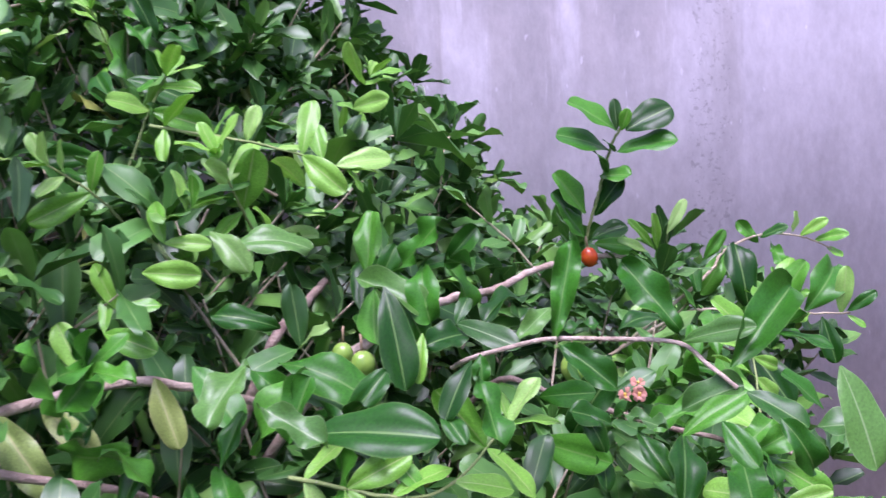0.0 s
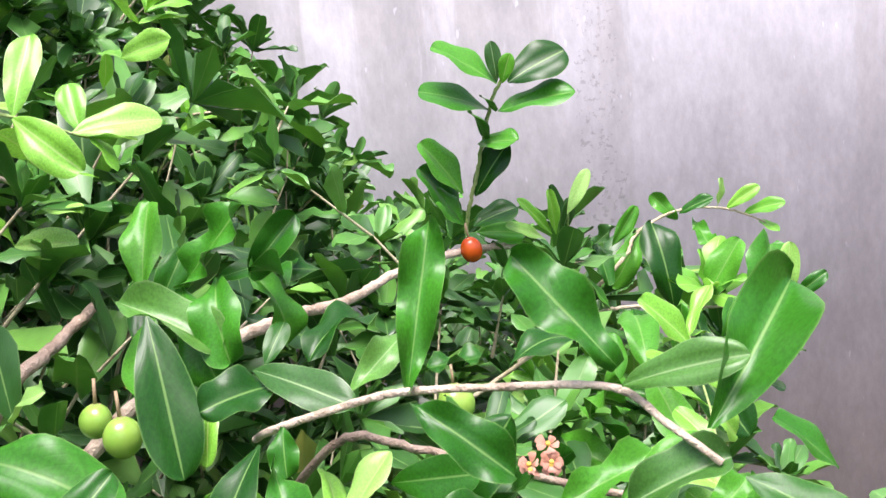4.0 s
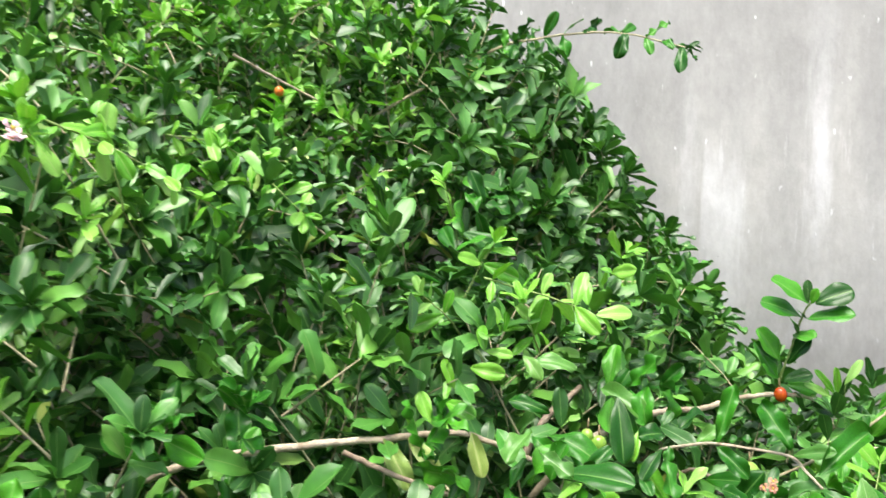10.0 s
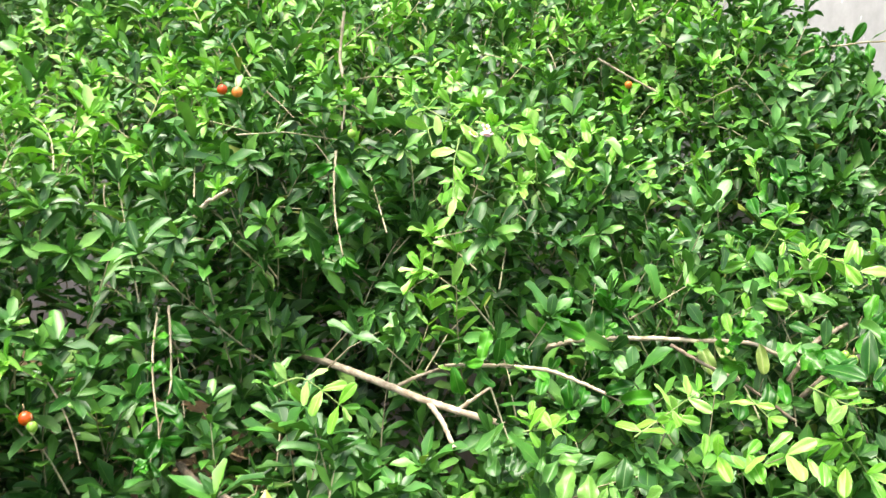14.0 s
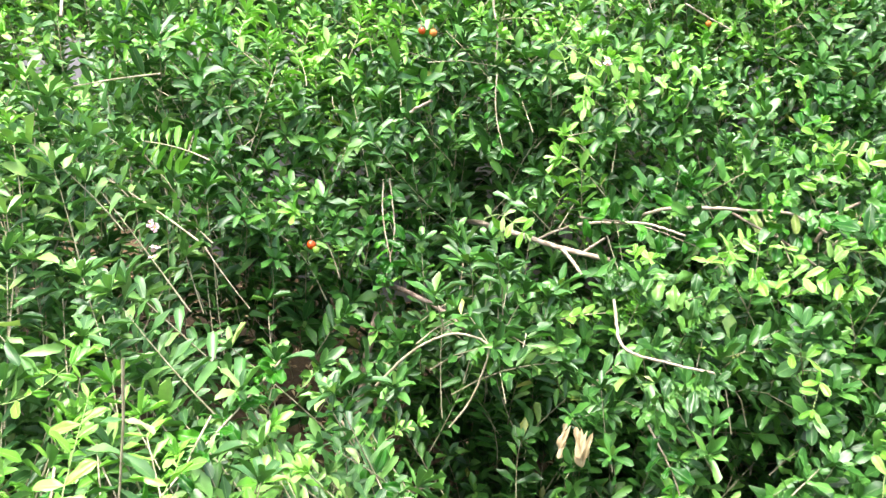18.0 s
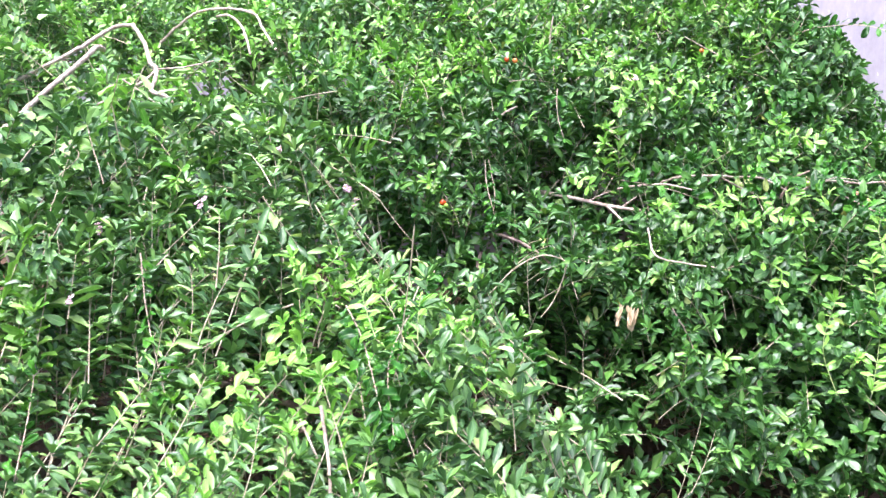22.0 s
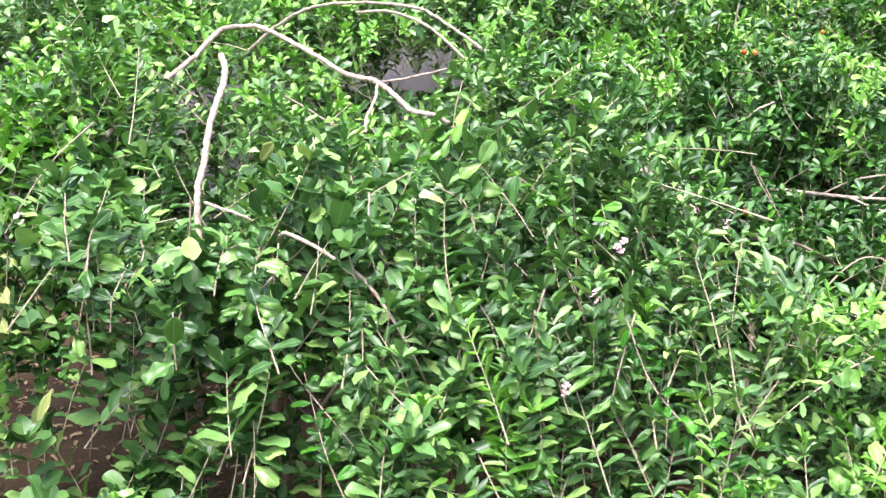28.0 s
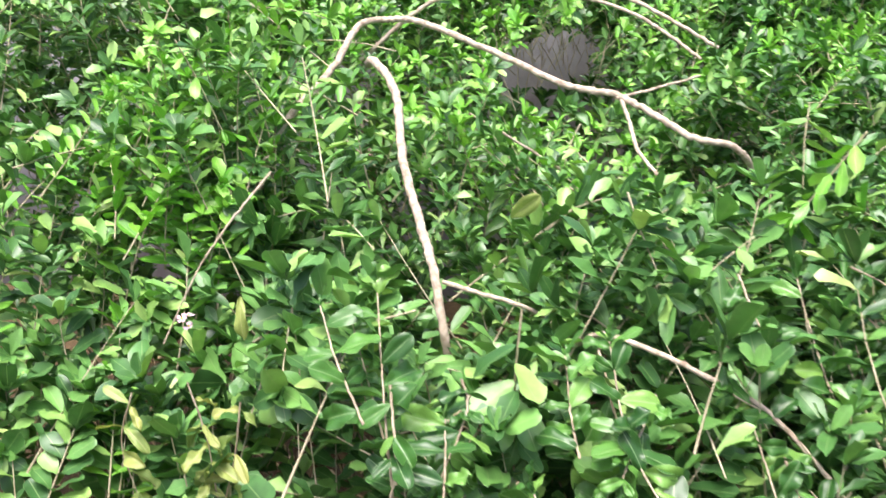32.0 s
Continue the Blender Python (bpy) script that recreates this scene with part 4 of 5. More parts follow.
SPRIG_LEAVES = [
    (0.342, 0.870, 1.054, 0.384, 0.870, 1.104, 1.25, "mature"),
    (0.315, 0.880, 1.053, 0.337, 0.870, 1.099, 1.10, "mature"),
    (0.291, 0.880, 1.053, 0.282, 0.870, 1.117, 1.20, "mature"),
    (0.358, 0.870, 1.047, 0.364, 0.850, 1.011, 1.10, "mature"),
    (0.376, 0.870, 1.048, 0.377, 0.860, 1.091, 0.90, "young"),
    (0.382, 0.870, 1.051, 0.403, 0.860, 1.069, 1.00, "mature"),
    (0.382, 0.870, 1.047, 0.395, 0.860, 1.039, 0.90, "young"),
    (0.218, 0.900, 1.132, 0.236, 0.900, 1.162, 0.90, "young"),
    (0.210, 0.920, 1.114, 0.188, 0.910, 1.144, 0.70, "young"),
    (0.213, 0.920, 1.114, 0.209, 0.910, 1.147, 0.70, "young"),
    (0.217, 0.920, 1.111, 0.225, 0.910, 1.141, 0.70, "light"),
    (0.205, 0.920, 1.110, 0.178, 0.900, 1.131, 0.70, "young"),
    (0.221, 0.900, 1.089, 0.187, 0.880, 1.107, 1.00, "light"),
    (0.226, 0.900, 1.098, 0.246, 0.880, 1.120, 1.00, "light"),
]
TRAILING_LEAVES = [
    (0.267, 0.950, 1.092, 0.288, 0.950, 1.120, 1.00, "mature"),
    (0.283, 0.930, 1.105, 0.261, 0.900, 1.076, 1.20, "mature"),
    (0.323, 0.950, 1.107, 0.306, 0.950, 1.129, 1.10, "mature"),
    (0.326, 0.950, 1.112, 0.348, 0.940, 1.125, 1.10, "mature"),
    (0.359, 0.950, 1.114, 0.360, 0.940, 1.136, 1.20, "young"),
    (0.367, 0.950, 1.111, 0.388, 0.940, 1.129, 1.00, "young"),
    (0.382, 0.950, 1.105, 0.404, 0.930, 1.117, 1.00, "young"),
    (0.395, 0.950, 1.098, 0.401, 0.930, 1.095, 1.20, "young"),
    (0.338, 0.950, 1.106, 0.339, 0.920, 1.088, 1.00, "mature"),
    (0.236, 0.900, 1.112, 0.240, 0.870, 1.087, 1.00, "mature"),
    (0.250, 0.820, 1.048, 0.251, 0.820, 1.074, 1.20, "mature"),
    (0.294, 0.850, 1.060, 0.297, 0.830, 1.035, 1.00, "mature"),
    (0.236, 0.860, 1.062, 0.219, 0.860, 1.091, 1.10, "mature"),
]
for rows, face in ((UPRIGHT_LEAVES, (0.05, -0.55, 0.75)), (LOWER_LEAVES, (0.05, -0.55, 0.75)), (FRONT_LEAVES, (0.0, -0.6, 0.75)), (SPREAD_LEAVES, (0.05, -0.6, 0.75)), (CORNER_LEAVES, (0.0, -0.5, 0.8)), (SPRIG_LEAVES, (0.05, -0.7, 0.6)), (TRAILING_LEAVES, (0.05, -0.7, 0.6))):
    for *row, wide, key in rows:
        base, tip = np.array(row[:3]), np.array(row[3:])
        still = rows is UPRIGHT_LEAVES or rows is LOWER_LEAVES
        leaf(A, base, base + (tip - base) * 1.1, np.array(face) + r.normal(0, 0.1 if still else 0.24, 3), r, key, wide * (1.4 if still else 0.88) * r.uniform(0.92, 1.08), int(r.integers(7, 10)) if still else None)


# ---- branches, twigs, fruit, flowers ----
def bend(points, steps=7, wobble=0.0, seed=0):
    """A smooth curve through the points (Catmull-Rom), slightly crooked."""
    p = np.array(points, float)
    p = np.vstack([2 * p[0] - p[1], p, 2 * p[-1] - p[-2]])
    out = []
    for i in range(1, len(p) - 2):
        t = np.linspace(0, 1, steps, endpoint=False)[:, None]
        out.append(0.5 * (2 * p[i] + (p[i + 1] - p[i - 1]) * t + (2 * p[i - 1] - 5 * p[i] + 4 * p[i + 1] - p[i + 2]) * t**2 + (3 * p[i] - p[i - 1] - 3 * p[i + 1] + p[i + 2]) * t**3))
    out = np.vstack(out + [p[-2:-1]])
    if wobble:
        out[1:-1] += np.random.default_rng(seed).normal(0, wobble, out[1:-1].shape)
    return out


def stick(name, parent, points, r0, r1, material, label="", sides=9, wobble=0.00025):
    tw = Twigs(sides)
    tw.add(bend(points, 10, wobble + 0.00015 * (r0 > 0.002), len(bpy.data.objects)), r0, r1)
    ob = new(name, tw.mesh(name, material))
    ob.parent = parent
    ob.matrix_basis = Matrix.Translation(-parent.location)
    return tagged(ob, label)


STEM = [(0.140, 0.905, 1.126), (0.143, 0.900, 1.145), (0.149, 0.895, 1.165), (0.157, 0.890, 1.196), (0.165, 0.885, 1.224), (0.172, 0.880, 1.238)]
stick("twig", A, STEM, 0.0017, 0.0013, M_SHOOT)
stick("branch", A, [(-0.3, 0.75, 0.8), (-0.12, 0.68, 1.05), (-0.047, 0.69, 1.112), (0.005, 0.77, 1.113), (0.046, 0.82, 1.107), (0.077, 0.86, 1.111), (0.131, 0.9, 1.113), (0.18, 0.92, 1.107), (0.21, 0.95, 1.07), (0.23, 1.0, 0.99)], 0.0045, 0.0022, M_PALE, "pale smooth branch that carries the ripe fruit")
stick("branch", A, [(-0.8, 0.8, 0.7), (-0.6, 0.52, 1.0), (-0.455, 0.44, 1.1), (-0.336, 0.48, 1.121), (-0.275, 0.53, 1.119), (-0.2, 0.58, 1.118), (-0.13, 0.63, 1.08)], 0.005, 0.003, M_PALE, "pale bare branch")
stick("branch", A, [(-0.296, 0.48, 1.118), (-0.239, 0.5, 1.09), (-0.195, 0.52, 1.07), (-0.12, 0.55, 1.02)], 0.003, 0.0022, M_BARK)
stick("twig", A, [(0.001, 0.560, 1.120), (0.011, 0.525, 1.136), (0.035, 0.510, 1.146), (0.055, 0.500, 1.152), (0.084, 0.490, 1.153), (0.119, 0.475, 1.153), (0.131, 0.460, 1.145), (0.143, 0.450, 1.135)], 0.0015, 0.0012, M_PALE, wobble=0.00004)
stick("branch", A, [(0.0, 0.68, 1.04), (0.034, 0.64, 1.083), (0.069, 0.64, 1.072), (0.132, 0.63, 1.05), (0.175, 0.6, 1.046), (0.22, 0.58, 1.04)], 0.0024, 0.0016, M_BARK)
stick("branch", A, [(-0.16, 0.66, 1.05), (-0.127, 0.66, 1.117), (-0.111, 0.7, 1.131), (-0.096, 0.74, 1.142)], 0.0045, 0.003, M_BARK)
stick("twig", A, [(-0.7, 1.2, 1.4), (-0.37, 1.3, 1.601), (-0.25, 1.29, 1.634), (-0.116, 1.28, 1.638), (0.001, 1.27, 1.609)], 0.003, 0.0012, M_TWIG)
stick("twig", A, [(-0.692, 1.0, 1.581), (-0.65, 1.06, 1.55), (-0.599, 1.12, 1.517)], 0.0025, 0.002, M_PALE)
stick("branch", B, [(-0.95, 0.34, 1.0), (-0.904, 0.33, 1.019), (-0.751, 0.3, 1.019), (-0.6, 0.277, 1.012), (-0.452, 0.26, 1.012)], 0.0078, 0.005, M_PALE, "pale forked branch")
stick("twig", B, [(-0.6, 0.277, 1.012), (-0.553, 0.25, 0.995), (-0.498, 0.2, 0.982)], 0.0045, 0.0032, M_PALE)
stick("twig", B, [(-0.676, 0.3, 1.015), (-0.641, 0.3, 1.037), (-0.603, 0.31, 1.056)], 0.0032, 0.002, M_PALE)
stick("twig", B, [(-0.539, 0.275, 1.014), (-0.514, 0.275, 1.036), (-0.496, 0.285, 1.052)], 0.0032, 0.002, M_PALE)
stick("twig", B, REACHING, 0.0035, 0.0022, M_PALE)
stick("branch", B, [(-0.9, 0.05, 0.9), (-0.804, 0.0, 0.914), (-0.707, 0.02, 0.879), (-0.567, 0.04, 0.79)], 0.006, 0.004, M_BARK)
stick("twig", B, [(-0.718, -0.2, 0.78), (-0.658, -0.17, 0.858), (-0.595, -0.13, 0.902), (-0.538, -0.1, 0.897), (-0.522, -0.1, 0.869), (-0.542, -0.12, 0.779), (-0.568, -0.15, 0.722)], 0.0026, 0.0018, M_TWIG)
stick("twig", B, [(-0.317, 0.0, 1.007), (-0.26, -0.06, 0.946), (-0.178, -0.05, 0.934), (-0.088, -0.03, 0.932)], 0.003, 0.002, M_PALE)
stick("twig", B, [(-0.943, 0.1, 1.253), (-0.908, 0.1, 1.295), (-0.852, 0.1, 1.324)], 0.004, 0.003, M_PALE)
stick("twig", B, [(-0.978, 0.5, 1.63), (-0.984, 0.5, 1.544), (-0.952, 0.48, 1.474), (-0.935, 0.45, 1.405)], 0.003, 0.002, M_PALE)
stick("twig", B, [(-0.462, -1.178, 0.76), (-0.396, -1.22, 0.665), (-0.338, -1.27, 0.533)], 0.004, 0.003, M_PALE)
stick("twig", B, [(-0.53, -1.17, 0.709), (-0.441, -1.2, 0.647)], 0.003, 0.002, M_PALE)
stick("twig", B, [(-1.211, -1.274, 0.49), (-1.163, -1.3, 0.394), (-1.14, -1.33, 0.288)], 0.005, 0.005, M_PALE)
stick("twig", B, [(-1.211, -1.274, 0.49), (-1.349, -1.28, 0.366)], 0.0035, 0.0025, M_BARK)
stick("twig", A, [(0.12, 0.88, 1.0), (0.209, 0.86, 1.056), (0.249, 0.87, 1.062), (0.298, 0.88, 1.052), (0.342, 0.87, 1.051), (0.385, 0.87, 1.049)], 0.0018, 0.0009, M_TWIG)
stick("twig", A, [(0.17, 0.9, 1.02), (0.254, 0.9, 1.086), (0.283, 0.93, 1.105), (0.326, 0.95, 1.115), (0.367, 0.95, 1.111), (0.396, 0.94, 1.098)], 0.0018, 0.0008, M_TWIG)
stick("twig", A, [(0.2, 0.9, 1.03), (0.211, 0.9, 1.081), (0.219, 0.91, 1.106), (0.219, 0.9, 1.132)], 0.0015, 0.0007, M_SHOOT)
stick("twig", C, [(-2.246, -0.420, 1.355), (-2.171, -0.380, 1.303), (-2.043, -0.335, 1.214)], 0.0035, 0.0028, M_PALE)
# the bare arching branches of the left-hand shrub
ARCH = "bare pale arching branch with peeling bark"
stick("branch", C, ARCHING + [(-1.66, -0.6, 1.28), (-1.63, -0.5, 1.2)], 0.0085, 0.0065, M_PALE, ARCH, wobble=0.0008)
stick("branch", C, HANGING + [(-2.19, -0.98, 0.96), (-2.19, -0.88, 0.84)], 0.0105, 0.007, M_PALE, "bare pale hanging branch", wobble=0.0009)
stick("branch", C, [(-2.6, -0.05, 1.45), (-2.453, 0.0, 1.572), (-2.325, 0.0, 1.622), (-2.162, 0.0, 1.633), (-1.949, -0.05, 1.611), (-1.815, -0.12, 1.549), (-1.694, -0.17, 1.479)], 0.006, 0.0045, M_PALE, ARCH, wobble=0.0008)
stick("branch", C, [(-2.16, -0.05, 1.6), (-2.031, -0.1, 1.601), (-1.908, -0.15, 1.567), (-1.815, -0.2, 1.515), (-1.739, -0.25, 1.46)], 0.005, 0.004, M_PALE, ARCH)
stick("twig", C, [(-1.912, -0.515, 1.398), (-1.894, -0.58, 1.36), (-1.876, -0.69, 1.32), (-1.84, -0.787, 1.291)], 0.0045, 0.0035, M_PALE)
stick("twig", C, [(-1.923, -0.52, 1.4), (-1.854, -0.45, 1.41), (-1.748, -0.4, 1.435)], 0.0035, 0.0025, M_PALE)
stick("branch", C, [(-2.0, -0.95, 1.0), (-1.96, -1.04, 1.06)] + SLANTING[1:] + [(-1.57, -1.24, 0.9), (-1.54, -1.2, 0.8)], 0.0055, 0.003, M_PALE)
stick("twig", C, [(-2.207, -0.95, 1.125), (-2.133, -1.0, 1.123), (-2.054, -1.02, 1.108), (-1.98, -0.95, 1.04)], 0.0045, 0.0035, M_PALE)
stick("twig", C, [(-2.514, -0.95, 1.317), (-2.56, -1.03, 1.247), (-2.607, -1.08, 1.169), (-2.645, -1.15, 1.06)], 0.0024, 0.0012, M_OLD)


def fruit(parent, at, radius, material, label, tall=1.1, stalk=0.012):
    """A three-lobed fruit hanging from a short stalk, with the dry calyx on top."""
    bm = bmesh.new()
    bmesh.ops.create_uvsphere(bm, u_segments=24, v_segments=16, radius=radius)
    for v in bm.verts:
        a = math.atan2(v.co.y, v.co.x)
        s = 1 + 0.035 * math.cos(3 * a) - 0.1 * max(0, abs(v.co.z) / radius - 0.75)
        v.co.x, v.co.y, v.co.z = v.co.x * s, v.co.y * s, v.co.z * tall
    ob = part("fruit", bm, material, parent, label)
    ob.matrix_basis = Matrix.Translation(Vector(at) - parent.location) @ Euler((0.12, -0.1, at[0] * 40)).to_matrix().to_4x4()
    bm = bmesh.new()
    bmesh.ops.create_cone(bm, cap_ends=True, segments=7, radius1=0.0009, radius2=0.0008, depth=stalk, matrix=Matrix.Translation((0, 0, radius * tall + stalk / 2 - 0.001)))
    part("stalk", bm, M_CALYX, ob).matrix_basis = Matrix()
    bm = bmesh.new()
    for k in range(5):
        a = k * 1.2566
        tip = Vector((math.cos(a), math.sin(a), 0)) * radius * 0.45
        side = Vector((-math.sin(a), math.cos(a), 0)) * radius * 0.14
        h = Vector((0, 0, radius * tall * 0.97))
        bm.faces.new([bm.verts.new(p) for p in (h - side * 0.4, h + tip * 0.6 - side, h + tip - Vector((0, 0, radius * 0.12)), h + tip * 0.6 + side, h + side * 0.4)])
    part("calyx", bm, M_CALYX, ob).matrix_basis = Matrix()


fruit(A, (0.142, 0.9, 1.114), 0.0083, M_RED, "ripe glossy red fruit", 1.22)
fruit(A, (-0.073, 0.620, 1.116), 0.0072, M_GREEN, "unripe green fruit")
fruit(A, (-0.058, 0.600, 1.114), 0.0082, M_GREEN, "unripe green fruit")
fruit(A, (0.098, 0.72, 1.062), 0.011, M_GREEN, "unripe yellow-green fruit")
fruit(A, (-0.66, 1.1, 1.531), 0.0085, M_ORANGE, "orange fruit on a bare twig", 1.0)
fruit(B, (-0.95, 0.175, 1.472), 0.0085, M_RED, "ripening red fruit, one of a pair", 1.0)
fruit(B, (-0.917, 0.175, 1.469), 0.0085, M_ORANGE, "orange fruit, one of a pair", 1.0)
fruit(B, (-0.92, -0.19, 1.03), 0.0095, M_RED, "ripe red fruit in the shade", 1.0)
fruit(B, (-0.905, -0.19, 1.022), 0.007, M_GREEN, "unripe green fruit")
fruit(A, (-0.82, 0.34, 1.41), 0.007, M_GREEN, "unripe green fruit")


def petal(bm, at, axis, a, size):
    x = axis.orthogonal().normalized()
    y = axis.cross(x)
    d, s = x * math.cos(a) + y * math.sin(a), -x * math.sin(a) + y * math.cos(a)
    rows = [(0.15, 0.06, 0.0), (0.55, 0.3, 0.1), (0.85, 0.42, 0.28), (1.0, 0.24, 0.2)]
    prev = None
    for u, w, h in rows:
        ring = [bm.verts.new(at + size * (d * u + s * w * k + axis * (h - 0.12 * abs(k)))) for k in (-1, 0, 1)]
        if prev:
            for k in (0, 1):
                bm.faces.new((prev[k], prev[k + 1], ring[k + 1], ring[k]))
        prev = ring


def flower_cluster(parent, at, number, material, label, size=0.009):
    """A few five-petalled flowers on one short stalk, each with its yellow stamens."""
    r = random.Random(str(at))
    for k in range(number):
        axis = Vector((r.uniform(-0.6, 0.6), r.uniform(-1, 0.1), r.uniform(0.2, 1))).normalized()
        p = Vector(at) + Vector((r.uniform(-1, 1), r.uniform(-1, 0.4), r.uniform(-1, 1))) * 1.4 * size
        bm = bmesh.new()
        for q in range(5):
            petal(bm, Vector(), axis, q * 1.2566 + r.uniform(-0.2, 0.2), size * r.uniform(0.85, 1.15))
        ob = part("flower", bm, material, parent, label)
        ob.matrix_basis = Matrix.Translation(p - parent.location)
        bm = bmesh.new()
        bmesh.ops.create_icosphere(bm, subdivisions=1, radius=size * 0.24, matrix=Matrix.Translation(axis * size * 0.15))
        part("stamens", bm, M_STAMEN, ob).matrix_basis = Matrix()


FLOWER = "small pink five-petalled flower"
for parent, at, number in ((A, (-0.568, 0.345, 1.42), 4), (B, (-1.159, -0.64, 1.2), 4), (B, (-0.956, -0.53, 1.06), 3), (B, (-1.187, -0.9, 1.07), 3), (B, (-1.196, -1.2, 1.035), 3), (B, (-1.251, -1.26, 0.86), 3), (C, (-2.6, -1.14, 1.1), 3), (B, (-1.05, -0.47, 1.09), 3)):
    flower_cluster(parent, at, number, M_PINK, FLOWER)
flower_cluster(A, (0.105, 0.530, 1.106), 5, M_DRYFLOWER, "withered brownish pink flower", 0.0045)
flower_cluster(A, (-0.381, 1.6, 1.457), 4, M_DRYFLOWER, "withered brownish pink flower")
r = np.random.default_rng(31)
for base, tip in (((-0.27, 0.53, 1.12), (-0.235, 0.5, 1.083)), ((-0.25, 0.545, 1.12), (-0.21, 0.515, 1.1)), ((-0.19, 0.58, 1.12), (-0.172, 0.55, 1.085)), ((-0.3, 1.42, 1.3), (-0.255, 1.42, 1.31)), ((-0.245, 1.2, 1.32), (-0.225, 1.2, 1.28))):
    leaf(A, base, tip, (0.1, -0.8, 0.5), r, "yellow", 0.8)
for k in range(6):
    base = np.array((-0.312 + 0.011 * k, -0.15, 0.81))
    tagged(leaf(B, base, base + (r.uniform(-0.012, 0.02), -0.015, -r.uniform(0.04, 0.07)), (0, -1, 0.2), r, "withered", 0.5), "withered beige hanging leaf")
for base, tip in (((-2.5, -1.15, 1.15), (-2.49, -1.2, 1.1)), ((-1.9, -1.2, 0.96), (-1.86, -1.24, 0.93)), ((-2.42, -1.35, 0.72), (-2.4, -1.4, 0.66)), ((-2.35, -1.38, 0.78), (-2.36, -1.42, 0.72)), ((-2.1, -0.85, 1.22), (-2.05, -0.9, 1.27))):
    leaf(C, base, tip, (0.1, -0.9, 0.4), r, "yellow", 0.8)


def ladder(parent, points, gap, size, r, key="mature", start=0.0, wide=1.0):
    """Pairs of single leaves along a twig, unevenly spaced, with a small rosette at its tip."""
    line = bend(points, 12)
    run = np.concatenate([[0], np.cumsum(np.linalg.norm(np.diff(line, axis=0), axis=1))])
    s, turn = gap * r.uniform(0.3, 0.9) + start, r.normal(0, 0.3)
    while s < run[-1]:
        p = np.array([np.interp(s, run, line[:, k]) for k in range(3)])
        t = unit(np.array([np.interp(s + 0.01, run, line[:, k]) for k in range(3)]) - p + 1e-6)
        side = unit(np.cross(t, (0.1, -0.8, 0.6)) + r.normal(0, 0.3, 3) + turn * np.cross(t, (0.8, 0.1, 0.1)))
        for k in (-1, 1):
            if r.uniform() < 0.12:
                continue
            way = unit(k * side + r.uniform(0.2, 0.9) * t + r.normal(0, 0.25, 3) + np.array([0, -0.25, 0.05]))
            leaf(parent, p, p + way * size * r.uniform(0.6, 1.2), np.array([0.0, -0.5, 0.8]) + r.normal(0, 0.4, 3), r, key, wide * r.uniform(0.85, 1.15))
        s += gap * r.uniform(0.75, 1.35)
        turn = -turn
    a = r.uniform(0, 6.28)
    x = unit(np.cross(t, (0.3, 0.2, 0.9)))
    for k in range(4):
        side = np.cos(a + 1.57 * k) * x + np.sin(a + 1.57 * k) * np.cross(t, x)
        leaf(parent, line[-1], line[-1] + unit(0.8 * side + t) * size * r.uniform(0.5, 0.9), np.array([0.0, -0.4, 0.8]) + 0.6 * t - 0.3 * side, r, key, r.uniform(0.75, 1.0))


r = np.random.default_rng(41)
RANKS_NEAR = [
    [(-2.162, -1.48, 0.867), (-2.189, -1.434, 1.089), (-2.234, -1.287, 1.214)],
    [(-2.213, -1.452, 1.09), (-2.265, -1.393, 1.152), (-2.301, -1.339, 1.207)],
    [(-1.773, -1.426, 0.89), (-1.875, -1.321, 1.013), (-1.913, -1.207, 1.126)],
    [(-1.945, -1.362, 1.017), (-1.959, -1.319, 1.056), (-1.973, -1.25, 1.117)],
    [(-1.476, -1.332, 0.81), (-1.461, -1.116, 0.991), (-1.449, -0.952, 1.162)],
    [(-1.556, -1.199, 0.958), (-1.6, -1.109, 1.066), (-1.63, -1.02, 1.174)],
    [(-1.658, -1.389, 0.859), (-1.679, -1.297, 0.936), (-1.707, -1.223, 1.011)],
]
RANKS_FAR = [
    [(-1.53, -1.34, 0.83), (-1.58, -1.293, 0.89), (-1.633, -1.262, 0.942)],
    [(-2.11, -1.48, 0.962), (-2.106, -1.469, 1.028), (-2.118, -1.396, 1.078)],
    [(-1.52, -1.154, 0.983), (-1.536, -1.099, 1.044), (-1.548, -1.05, 1.101)],
    [(-1.332, -1.089, 0.955), (-1.418, -1.054, 1.033), (-1.521, -1.025, 1.116)],
    [(-1.183, -1.079, 0.894), (-1.212, -1.031, 0.959), (-1.246, -0.992, 1.019)],
    [(-1.966, -1.48, 0.898), (-1.974, -1.469, 0.964), (-1.998, -1.43, 0.998)],
    [(-1.845, -1.242, 1.062), (-1.875, -1.321, 1.013), (-1.888, -1.36, 0.991)],
    [(-1.614, -1.23, 0.959), (-1.66, -1.203, 1.006), (-1.735, -1.195, 1.049)],
]
for pts in RANKS_NEAR + RANKS_FAR:
    stick("twig", C, pts, 0.0021, 0.0011, M_OLD)
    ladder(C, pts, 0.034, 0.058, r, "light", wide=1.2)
stick("twig", C, [(-1.347, -1.09, 1.119), (-1.386, -1.08, 1.17), (-1.425, -1.07, 1.211), (-1.477, -1.05, 1.265)], 0.0018, 0.0009, M_OLD)
ladder(C, [(-1.347, -1.09, 1.119), (-1.386, -1.08, 1.17), (-1.425, -1.07, 1.211), (-1.477, -1.05, 1.265)], 0.036, 0.06, r, "light", wide=1.3)
